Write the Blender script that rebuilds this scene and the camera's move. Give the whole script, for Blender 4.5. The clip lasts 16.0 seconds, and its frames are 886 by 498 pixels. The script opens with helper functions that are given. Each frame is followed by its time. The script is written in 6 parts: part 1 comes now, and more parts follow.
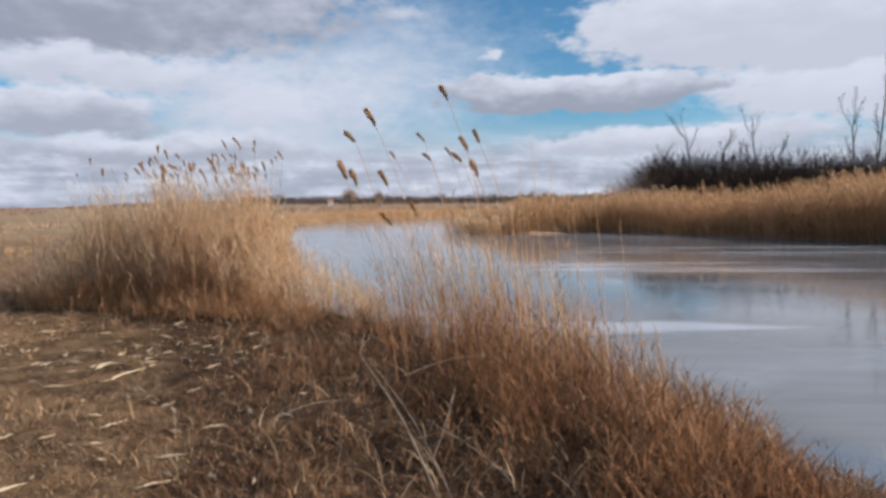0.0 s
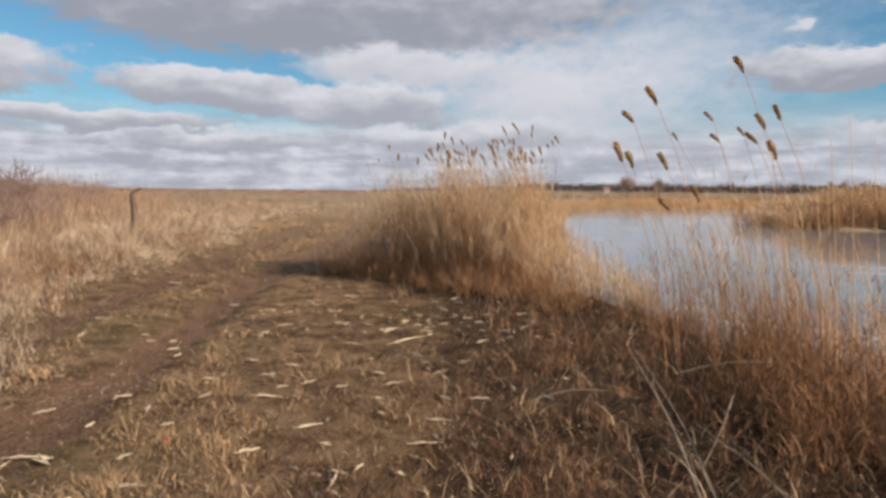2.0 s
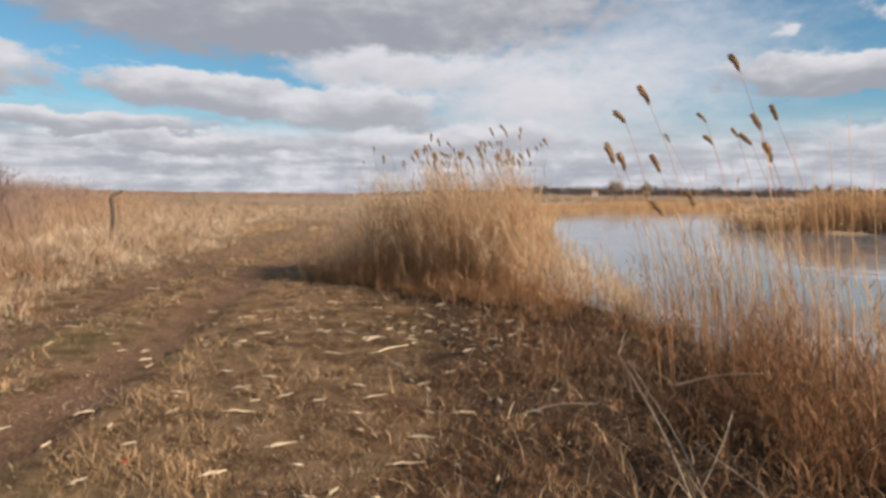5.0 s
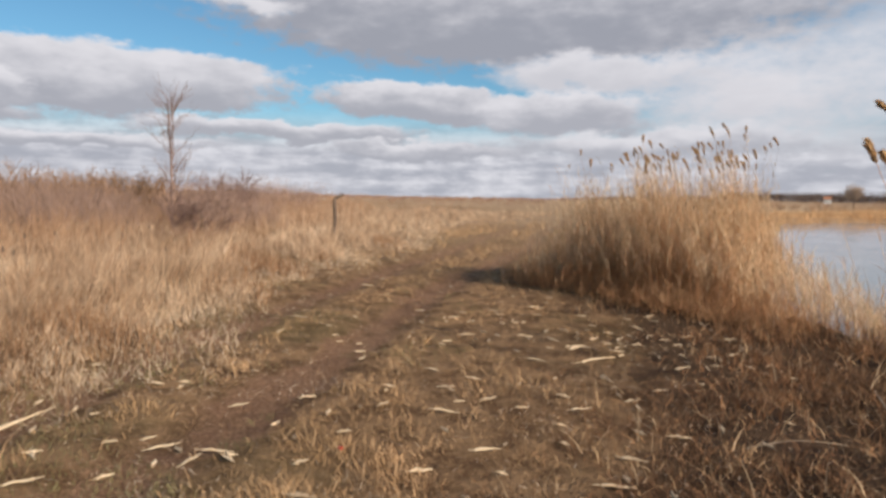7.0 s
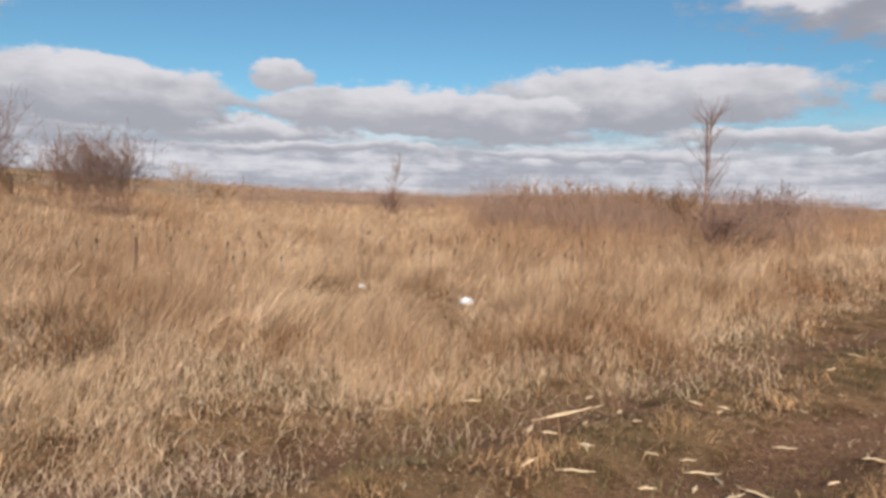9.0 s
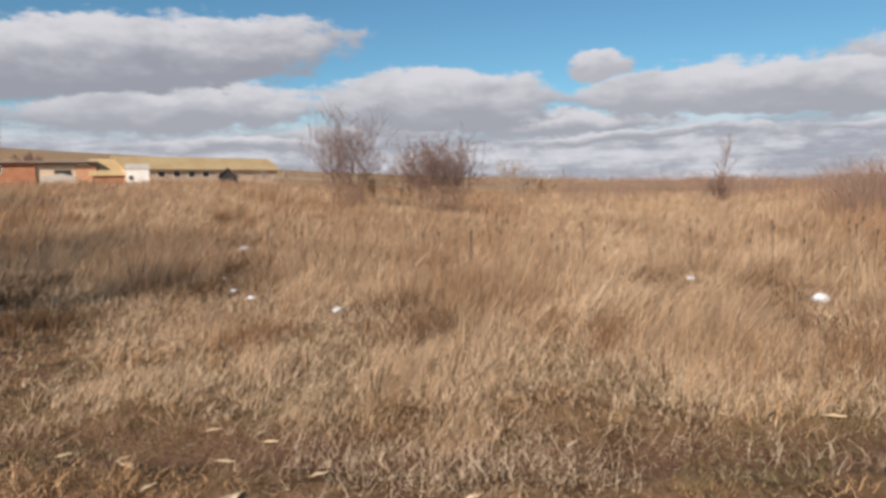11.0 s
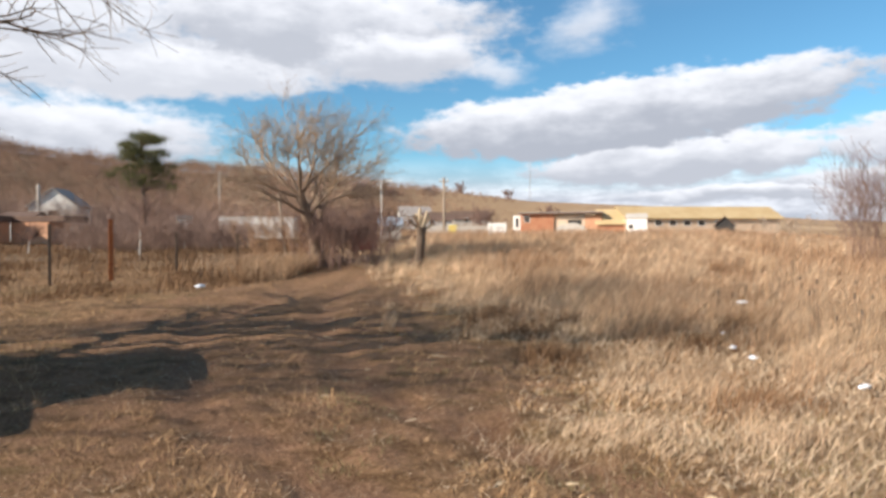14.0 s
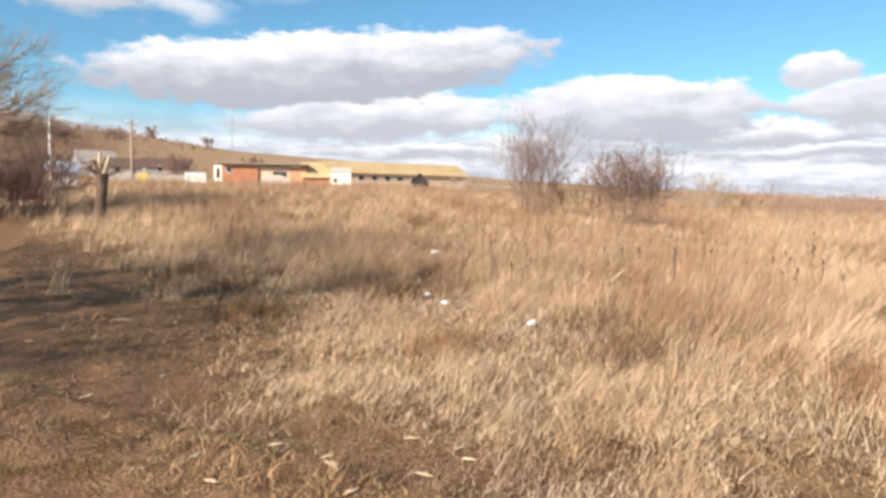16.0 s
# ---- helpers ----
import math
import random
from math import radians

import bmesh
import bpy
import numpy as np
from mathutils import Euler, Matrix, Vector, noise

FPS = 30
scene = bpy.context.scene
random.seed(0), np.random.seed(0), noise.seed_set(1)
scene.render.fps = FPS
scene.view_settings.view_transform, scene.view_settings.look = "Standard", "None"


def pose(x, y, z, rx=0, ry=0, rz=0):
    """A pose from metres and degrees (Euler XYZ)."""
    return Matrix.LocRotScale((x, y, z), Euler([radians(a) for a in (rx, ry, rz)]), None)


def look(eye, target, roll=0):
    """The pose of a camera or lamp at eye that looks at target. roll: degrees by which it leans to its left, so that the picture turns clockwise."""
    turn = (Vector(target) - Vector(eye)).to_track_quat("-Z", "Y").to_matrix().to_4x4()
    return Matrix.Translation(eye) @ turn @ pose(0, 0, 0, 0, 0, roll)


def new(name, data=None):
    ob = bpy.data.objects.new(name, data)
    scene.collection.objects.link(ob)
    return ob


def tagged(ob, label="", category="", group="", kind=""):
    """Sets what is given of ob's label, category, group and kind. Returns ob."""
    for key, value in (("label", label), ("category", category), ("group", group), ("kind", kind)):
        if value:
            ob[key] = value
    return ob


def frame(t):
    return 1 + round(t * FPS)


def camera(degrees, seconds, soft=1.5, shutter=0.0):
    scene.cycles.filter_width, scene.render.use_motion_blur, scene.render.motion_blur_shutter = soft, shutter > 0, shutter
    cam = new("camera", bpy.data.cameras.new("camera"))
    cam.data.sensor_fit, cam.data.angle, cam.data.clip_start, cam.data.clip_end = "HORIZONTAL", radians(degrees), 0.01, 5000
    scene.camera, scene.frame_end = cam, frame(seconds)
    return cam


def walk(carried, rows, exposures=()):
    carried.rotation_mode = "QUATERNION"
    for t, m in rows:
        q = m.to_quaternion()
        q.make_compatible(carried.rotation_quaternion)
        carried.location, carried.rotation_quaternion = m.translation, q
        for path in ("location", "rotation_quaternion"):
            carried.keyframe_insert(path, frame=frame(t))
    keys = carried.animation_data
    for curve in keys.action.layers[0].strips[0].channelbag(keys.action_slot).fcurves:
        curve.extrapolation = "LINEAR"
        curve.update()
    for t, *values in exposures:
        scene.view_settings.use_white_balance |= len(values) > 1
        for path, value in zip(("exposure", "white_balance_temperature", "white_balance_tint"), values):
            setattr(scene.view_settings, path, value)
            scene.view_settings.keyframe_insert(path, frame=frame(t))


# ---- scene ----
cam = camera(68.44, 16.0, soft=3.2)
PATH = [
    (0.0, 0.324, -0.187, 1.635, 2.76, -3.75, 0.4), (0.5, 0.363, -0.179, 1.626, 10.08, -2.77, -0.52), (1.0, 0.365, -0.133, 1.609, 16.49, -3.24, -0.15),
    (1.5, 0.368, -0.134, 1.618, 22.53, -3.63, -0.27), (2.0, 0.324, -0.074, 1.599, 26.58, -4.94, -0.71), (2.5, 0.312, -0.04, 1.601, 27.87, -4.73, -0.42),
    (3.0, 0.322, -0.06, 1.602, 30.99, -4.69, -0.41), (3.5, 0.333, -0.064, 1.599, 33.26, -4.98, -0.11), (4.0, 0.257, 0.01, 1.601, 28.6, -4.63, -0.63),
    (4.2, 0.246, 0.077, 1.594, 25.28, -4.7, -0.72), (6.3, 0.244, 0.223, 1.603, 31.19, -3.65, -1.57), (6.5, 0.219, 0.232, 1.594, 36.33, -4.25, -1.1),
    (7.0, 0.096, 0.268, 1.579, 43.0, -4.49, -1.16), (7.5, -0.062, 0.194, 1.57, 54.34, -4.67, -0.76), (8.0, -0.13, 0.147, 1.579, 65.88, -5.4, -1.28),
    (8.5, -0.155, 0.183, 1.604, 78.38, -4.55, -1.61), (9.0, -0.158, 0.189, 1.596, 87.02, -4.44, -1.67), (9.2, -0.177, 0.204, 1.587, 91.16, -5.05, -1.4),
    (11.3, -0.269, 0.073, 1.582, 119.08, -4.24, 1.86), (11.5, -0.31, 0.015, 1.576, 122.75, -3.38, 2.25), (12.0, -0.352, -0.13, 1.588, 132.14, -2.48, 1.47),
    (12.5, -0.279, -0.064, 1.609, 143.65, -1.11, -0.31), (13.0, -0.256, -0.03, 1.616, 151.93, 0.2, 0.29), (13.5, -0.256, -0.015, 1.614, 156.22, -0.22, 0.52),
    (14.0, -0.239, -0.039, 1.611, 155.86, -0.57, 0.19), (14.5, -0.228, -0.075, 1.612, 154.36, -1.11, -0.06), (15.0, -0.22, -0.129, 1.595, 150.08, -1.58, 0.3),
    (15.5, -0.303, -0.195, 1.579, 144.42, -3.57, -0.35), (16.0, -0.382, -0.211, 1.588, 130.42, -4.55, -0.83)]
walk(cam, [(t, pose(x, y, z, 90 + p, r, w)) for t, x, y, z, w, p, r in PATH],
     [(0.0, 0.04, 5930, 13), (0.5, -0.05, 6290, 13), (1.2, -0.09, 6360, 13), (2.5, 0.05, 6430, 13), (3.5, 0.06, 6550, 13), (8.0, 0.05, 6500, 14), (9.0, -0.01, 6500, 14), (11.7, -0.08, 6420, 13), (12.5, 0.33, 6350, 11), (13.3, 0.53, 6350, 11), (15.0, 0.56, 6350, 11), (15.6, 0.62, 6450, 12), (16.0, 0.62, 6500, 12)])

# ---- world and sun ----
SUN_AZ, SUN_EL = -90.0, 28.0


def polar(az, r, z=0.0):
    """A place r metres from the standpoint; az in degrees, turning left from the y axis."""
    a = radians(az)
    return Vector((-math.sin(a) * r, math.cos(a) * r, z))


def rise(r, el):
    """The height seen at the elevation el (degrees) over r metres, from eye height."""
    return 1.6 + r * math.tan(radians(el))


class Nodes:
    """Short hand for node trees."""

    def __init__(self, tree):
        self.t = tree
        tree.nodes.clear()

    def put(self, idname, ins=None, **props):
        n = self.t.nodes.new(idname)
        if "operation" in props:
            n.operation = props["operation"]
        if "use_clamp" in props:
            n.use_clamp = props["use_clamp"]
        if "data_type" in props:
            n.data_type, n.blend_type = props["data_type"], props["blend_type"]
        if "rotation_type" in props:
            n.rotation_type = props["rotation_type"]
        if "attribute_name" in props:
            n.attribute_name = props["attribute_name"]
        for k, v in (ins or {}).items():
            self.set(n.inputs[k], v)
        return n

    def set(self, socket, v):
        if isinstance(v, bpy.types.NodeSocket):
            self.t.links.new(v, socket)
        elif isinstance(v, bpy.types.Node):
            self.t.links.new(v.outputs[0], socket)
        else:
            socket.default_value = v

    def math(self, op, a, b=0.0, c=0.0, clamp=False):
        return self.put("ShaderNodeMath", {0: a, 1: b, 2: c}, operation=op, use_clamp=clamp).outputs[0]

    def vec(self, op, a, b=(0, 0, 0), c=(0, 0, 0)):
        n = self.put("ShaderNodeVectorMath", {0: a, 1: b}, operation=op)
        if op == "MULTIPLY_ADD":
            self.set(n.inputs[2], c)
        return n

    def ramp(self, x, lo, hi, a=0.0, b=1.0, smooth=True):
        n = self.put("ShaderNodeMapRange", {0: x, 1: lo, 2: hi, 3: a, 4: b})
        n.interpolation_type = "SMOOTHSTEP" if smooth else "LINEAR"
        return n.outputs[0]

    def mix(self, f, a, b, mode="MIX"):
        n = self.put("ShaderNodeMix", data_type="RGBA", blend_type=mode)
        self.set(n.inputs[0], f)
        for i, v in ((6, a), (7, b)):
            self.set(n.inputs[i], v if not isinstance(v, tuple) else (*v[:3], 1))
        return n.outputs[2]

    def noise(self, vector, scale, detail=4.0, rough=0.5, color=False):
        n = self.put("ShaderNodeTexNoise", {"Vector": vector, "Scale": scale, "Detail": detail, "Roughness": rough})
        return n.outputs["Color" if color else "Fac"]


# cumulus of the day: azimuth, elevation, half width, half height (degrees), tilt, softness, greyness of the underside
CLOUDS = [
    (8, 11, 17, 9.0, 0.0, 1.9, 0.1, 0.75),
    (58, 5.4, 14, 0.9, 0.0, 0.5, 0.8), (84, 5.8, 11, 0.9, 0.0, 0.5, 0.8), (104, 5.3, 11, 0.9, 0.0, 0.5, 0.8), (74, 4.0, 15, 0.7, 0.0, 0.6, 0.8), (98, 3.9, 13, 0.7, 0.0, 0.6, 0.8), (121, 4.7, 9, 1.0, 0.0, 0.5, 0.8),
    (46, 4.2, 10, 0.9, 0.0, 0.6, 0.8), (132, 3.9, 9, 0.8, 0.0, 0.6, 0.8),
    (37, 16.8, 30, 6.6, 0.0, 0.5, 1.0), (18, 8.5, 14, 6.5, 0.0, 1.5, 0.25), (30, 10.5, 10, 2.2, 0.0, 0.9, 0.35), (45, 8.1, 11, 1.7, 0.05, 0.5, 0.85), (33, 7.4, 9, 1.9, 0.0, 0.7, 0.8),
    (70, 8.7, 15, 3.0, 0.0, 0.45, 0.85), (92, 7.4, 13, 2.1, 0.0, 0.45, 0.75), (81, 7.0, 8, 1.9, 0.0, 0.5, 0.8), (115, 7.4, 12, 2.9, 0.0, 0.45, 0.85), (101, 9.7, 2.2, 1.2, 0.0, 0.6, 0.6),
    (136, 6.9, 13, 2.2, -0.05, 0.45, 0.8), (141, 10.6, 20, 3.2, -0.09, 0.4, 0.95), (179, 13.8, 18, 2.8, -0.05, 0.6, 0.55), (167, 18.4, 19, 4.4, 0.02, 0.7, 0.8), (190, 17.5, 14, 4.0, 0.0, 0.7, 0.5), (186, 8.6, 13, 3.0, 0.0, 0.7, 0.75), (159, 15.6, 8.5, 2.8, 0.0, 0.8, 0.7),
    (151, 14.6, 3.8, 1.5, 0.0, 1.6, 0.35, 0.8), (143.5, 17.8, 5.4, 2.6, -0.2, 1.7, 0.4, 0.75), (-30, 9.0, 14, 2.8, 0.0, 0.6, 0.25), (-24, 14.4, 17, 4.2, 0.0, 0.4, 0.35), (-9, 9.6, 13, 1.7, 0.0, 0.4, 0.95),
    (-1.3, 12.6, 1.0, 0.8, 0.0, 1.5, 0.1, 0.9), (6.5, 15.7, 2.0, 1.0, 0.0, 1.5, 0.3, 0.8), (-17, 5.4, 14, 1.6, -0.03, 0.6, 0.5), (26, 4.8, 15, 1.6, 0.0, 0.8, 0.75),
    (60, 15.5, 5, 0.8, 0.1, 1.3, 0.1), (0, 21, 7, 1.2, 0.0, 0.7, 0.4)]

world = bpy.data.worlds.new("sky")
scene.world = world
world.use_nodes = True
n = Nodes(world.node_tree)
sky = n.put("ShaderNodeTexSky")
sky.sky_type, sky.sun_disc, sky.sun_elevation, sky.sun_rotation = "NISHITA", False, radians(SUN_EL), radians(-SUN_AZ)
sky.air_density, sky.dust_density, sky.ozone_density = 1.0, 0.4, 2.5
where = n.put("ShaderNodeTexCoord").outputs["Generated"]
sep = n.put("ShaderNodeSeparateXYZ", {0: where})
# azimuth with its seam behind the standpoint, and elevation
turned = n.put("ShaderNodeVectorRotate", {"Vector": where, "Angle": radians(-79.0)}, rotation_type="Z_AXIS")
tx = n.put("ShaderNodeSeparateXYZ", {0: turned.outputs[0]})
az = n.math("ADD", n.math("MULTIPLY", n.math("ARCTAN2", n.math("MULTIPLY", tx.outputs[0], -1.0), tx.outputs[1]), 180 / math.pi), 79.0)
el = n.math("MULTIPLY", n.math("ARCSINE", sep.outputs[2]), 180 / math.pi)
flat = n.put("ShaderNodeCombineXYZ", {0: az, 1: el}).outputs[0]
stretched = n.vec("MULTIPLY", flat, (0.16, 0.36, 1.0)).outputs[0]
warp = n.vec("SUBTRACT", n.noise(stretched, 1.0, 6.0, 0.58, True), (0.5, 0.5, 0.5)).outputs[0]
place = n.vec("MULTIPLY_ADD", warp, (7.5, 3.6, 0.0), flat).outputs[0]
fine = n.noise(n.vec("MULTIPLY", flat, (0.45, 0.9, 1.0)).outputs[0], 1.0, 6.0, 0.62)
billow = n.noise(n.vec("MULTIPLY", flat, (0.22, 0.5, 1.0)).outputs[0], 1.0, 5.0, 0.55)
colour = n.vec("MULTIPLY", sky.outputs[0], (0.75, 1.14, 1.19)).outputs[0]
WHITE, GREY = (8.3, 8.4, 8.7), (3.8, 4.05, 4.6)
# loose cloud over the parts of the sky that the list leaves open, thickening to the horizon
streak = n.noise(n.vec("MULTIPLY", flat, (0.09, 0.62, 1.0)).outputs[0], 1.0, 6.0, 0.6)
low = n.ramp(el, 8.0, 3.5)
floor_haze = n.ramp(el, 4.0, 1.0)
haze = n.math("MULTIPLY", low, n.ramp(streak, 0.20, 0.36))
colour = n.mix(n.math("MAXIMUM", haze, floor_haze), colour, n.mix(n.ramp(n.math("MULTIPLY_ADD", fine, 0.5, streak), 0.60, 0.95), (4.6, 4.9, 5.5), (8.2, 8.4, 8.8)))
veil = n.math("MULTIPLY", n.ramp(el, 18.0, 30.0), n.ramp(n.noise(where, 2.2, 6.0, 0.6), 0.55, 0.7))
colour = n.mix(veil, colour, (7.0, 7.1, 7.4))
for caz, cel, w, h, tilt, soft, grey, *thin in CLOUDS:
    q = n.vec("MULTIPLY_ADD", place, (1 / w, 1 / h, 0), (-caz / w, -cel / h, 0)).outputs[0]
    if tilt:
        skew = n.put("ShaderNodeSeparateXYZ", {0: q})
        q = n.put("ShaderNodeCombineXYZ", {0: skew.outputs[0], 1: n.math("MULTIPLY_ADD", skew.outputs[0], -tilt * w / h, skew.outputs[1])}).outputs[0]
    away = n.put("ShaderNodeVectorMath", {0: q}, operation="LENGTH").outputs["Value"]
    edge = n.math("MULTIPLY_ADD", fine, 0.7, n.math("SUBTRACT", away, 0.35))
    mask = n.ramp(edge, 1.05, 1.05 - soft * 0.6)
    if thin:
        mask = n.math("MULTIPLY", mask, thin[0])
    up = n.put("ShaderNodeSeparateXYZ", {0: q}).outputs[1]
    lit = n.math("MULTIPLY_ADD", n.math("SUBTRACT", billow, 0.5), 1.7, up)
    tone = n.math("MULTIPLY", n.ramp(lit, 0.85, -0.55), grey)
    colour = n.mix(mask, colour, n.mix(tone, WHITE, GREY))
below = n.ramp(sep.outputs[2], 0.0, -0.02)
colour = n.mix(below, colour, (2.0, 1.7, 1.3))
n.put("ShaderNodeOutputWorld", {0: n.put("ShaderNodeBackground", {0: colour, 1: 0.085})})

sun = new("sun", bpy.data.lights.new("sun", "SUN"))
sun.data.energy, sun.data.angle, sun.data.color = 5.8, radians(0.6), (1.0, 0.88, 0.75)
sun.matrix_world = look(polar(SUN_AZ, 60, 60 * math.tan(radians(SUN_EL))), (0, 0, 0))


# ---- materials ----
def material(name, colours, scale=8.0, fine=60.0, rough=0.9, bump=0.3, spread=0.0, metal=0.0, by="island", stretch=(1, 1, 1), spec=0.3, through_light=0.0):
    """Two or three colours mixed at two scales; spread: how far single pieces differ in brightness."""
    m = bpy.data.materials.new(name)
    m.use_nodes = True
    k = Nodes(m.node_tree)
    co = k.vec("MULTIPLY", k.put("ShaderNodeTexCoord").outputs["Object"], stretch).outputs[0]
    big, small = k.noise(co, scale, 4.0, 0.6), k.noise(co, fine, 3.0, 0.65)
    c = k.mix(k.ramp(big, 0.32, 0.68), colours[0], colours[1])
    c = k.mix(k.math("MULTIPLY", k.ramp(small, 0.42, 0.72), 0.6), c, colours[2] if len(colours) > 2 else colours[0])
    if spread:
        rnd = k.put("ShaderNodeNewGeometry").outputs["Random Per Island"] if by == "island" else k.put("ShaderNodeObjectInfo").outputs["Random"]
        c = k.mix(1.0, c, k.put("ShaderNodeCombineColor", {i: k.ramp(rnd, 0, 1, 1 - spread, 1 + spread * g, False) for i, g in enumerate((0.75, 0.7, 0.6))}).outputs[0], "MULTIPLY")
    b = k.put("ShaderNodeBump", {"Strength": bump, "Distance": 0.02, "Height": small})
    p = k.put("ShaderNodeBsdfPrincipled", {"Base Color": c, "Roughness": rough, "Metallic": metal, "Specular IOR Level": spec, "Normal": b.outputs[0]})
    out = p
    if through_light:
        t = k.put("ShaderNodeBsdfTranslucent", {"Color": c})
        out = k.put("ShaderNodeMixShader", {0: through_light, 1: p, 2: t})
    k.put("ShaderNodeOutputMaterial", {0: out})
    return m


M_GRASS = material("dry_grass", [(0.40, 0.265, 0.16), (0.70, 0.525, 0.36), (0.43, 0.29, 0.178)], 0.55, 5, 0.85, 0.1, 0.7, through_light=0.35)
M_TUFT = material("tuft_grass", [(0.58, 0.41, 0.255), (0.80, 0.615, 0.425), (0.48, 0.325, 0.195)], 0.7, 5, 0.85, 0.1, 0.5, through_light=0.35)
M_THATCH = material("thatch", [(0.74, 0.565, 0.38), (0.87, 0.705, 0.51), (0.60, 0.44, 0.285)], 0.6, 9, 0.8, 0.1, 0.4, through_light=0.3)
M_TREELINE = material("distant_trees", [(0.11, 0.083, 0.07), (0.15, 0.11, 0.09), (0.08, 0.06, 0.05)], 0.02, 0.4, 1.0, 0.1, 0.3)
M_WEED = material("brown_weeds", [(0.35, 0.21, 0.12), (0.44, 0.28, 0.17), (0.26, 0.155, 0.09)], 0.4, 7, 0.9, 0.1, 0.5, through_light=0.2)
M_SHORT = material("trodden_grass", [(0.55, 0.345, 0.182), (0.37, 0.235, 0.115), (0.72, 0.50, 0.295)], 0.7, 8, 0.9, 0.1, 0.6, through_light=0.2)
M_REED = material("reed_stems", [(0.88, 0.66, 0.405), (0.92, 0.74, 0.50), (0.76, 0.525, 0.295)], 1.2, 12, 0.7, 0.1, 0.4, through_light=0.55)
M_REED_FAR = material("far_reeds", [(0.64, 0.40, 0.20), (0.72, 0.48, 0.27), (0.52, 0.30, 0.14)], 0.25, 3, 0.9, 0.1, 0.35, through_light=0.4)
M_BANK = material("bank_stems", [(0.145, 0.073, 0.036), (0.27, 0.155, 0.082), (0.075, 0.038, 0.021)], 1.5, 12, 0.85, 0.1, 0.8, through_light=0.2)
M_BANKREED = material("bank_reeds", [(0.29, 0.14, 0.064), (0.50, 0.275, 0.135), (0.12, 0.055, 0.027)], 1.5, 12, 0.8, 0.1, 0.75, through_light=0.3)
M_REEDSTEM = material("reed_sheaths", [(0.52, 0.275, 0.13), (0.66, 0.42, 0.225), (0.36, 0.175, 0.08)], 1.6, 12, 0.7, 0.1, 0.5, through_light=0.35)
M_WILLOWBARK = material("willow_bark", [(0.19, 0.13, 0.086), (0.26, 0.185, 0.125), (0.115, 0.078, 0.052)], 6, 30, 0.95, 0.6, stretch=(1, 1, 0.3))
M_WILLOW = material("willow_twigs", [(0.34, 0.25, 0.175), (0.42, 0.32, 0.225), (0.24, 0.17, 0.12)], 2, 20, 0.95, 0.2, 0.35)
M_STRAW_REED = material("shore_stems", [(0.66, 0.455, 0.255), (0.76, 0.56, 0.34), (0.52, 0.33, 0.175)], 1.6, 12, 0.7, 0.1, 0.5, through_light=0.25)
M_OLDREED = material("old_reed", [(0.42, 0.31, 0.2), (0.5, 0.385, 0.26), (0.3, 0.21, 0.13)], 4, 30, 0.8, 0.2)
M_PLUME = material("plume", [(0.50, 0.31, 0.145), (0.60, 0.40, 0.205), (0.38, 0.215, 0.095)], 10, 60, 0.9, 0.1, 0.4, through_light=0.35)
M_STRAW = material("broken_stalk", [(0.76, 0.60, 0.39), (0.64, 0.46, 0.27), (0.84, 0.70, 0.49)], 6, 40, 0.6, 0.2, 0.3, by="object")
M_VERGE = material("verge_grass", [(0.17, 0.097, 0.05), (0.245, 0.145, 0.077), (0.12, 0.068, 0.037)], 0.5, 7, 0.9, 0.1, 0.5, through_light=0.2)
M_RUSTGRASS = material("rust_grass", [(0.31, 0.175, 0.092), (0.42, 0.255, 0.14), (0.22, 0.125, 0.068)], 1.2, 9, 0.9, 0.1, 0.6, through_light=0.25)
M_GREEN = material("green_shoots", [(0.24, 0.21, 0.095), (0.32, 0.27, 0.13), (0.19, 0.16, 0.07)], 1.0, 9, 0.85, 0.1, 0.5, through_light=0.3)
M_CLOD = material("soil_clods", [(0.17, 0.096, 0.055), (0.30, 0.185, 0.11), (0.12, 0.066, 0.038)], 3, 30, 0.97, 0.5, 0.4)
M_GATE = material("dark_red_paint", [(0.13, 0.045, 0.035), (0.17, 0.06, 0.045), (0.1, 0.04, 0.03)], 3, 30, 0.7, 0.2)
M_BARK = material("bark", [(0.105, 0.074, 0.052), (0.16, 0.118, 0.085), (0.06, 0.043, 0.032)], 6, 30, 0.95, 0.6, stretch=(1, 1, 0.3))
M_TWIG = material("twigs", [(0.36, 0.27, 0.20), (0.45, 0.35, 0.26), (0.26, 0.19, 0.14)], 2, 20, 0.95, 0.2, 0.3)
M_REDTWIG = material("red_twigs", [(0.20, 0.125, 0.10), (0.26, 0.17, 0.135), (0.145, 0.09, 0.07)], 2, 20, 0.95, 0.2, 0.3)
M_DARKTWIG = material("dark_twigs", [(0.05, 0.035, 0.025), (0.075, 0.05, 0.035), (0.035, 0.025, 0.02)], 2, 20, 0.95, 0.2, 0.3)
M_WOOD_FAR = material("far_woods", [(0.29, 0.18, 0.122), (0.36, 0.235, 0.16), (0.20, 0.124, 0.084)], 0.03, 0.5, 1.0, 0.1, 0.35)
M_THICKET = material("thicket_twigs", [(0.25, 0.165, 0.13), (0.33, 0.225, 0.17), (0.18, 0.115, 0.09)], 0.05, 0.6, 1.0, 0.1, 0.4)
M_NEEDLE = material("pine_needles", [(0.11, 0.11, 0.04), (0.16, 0.15, 0.058), (0.06, 0.062, 0.024)], 0.8, 8, 0.8, 0.1, 0.4)
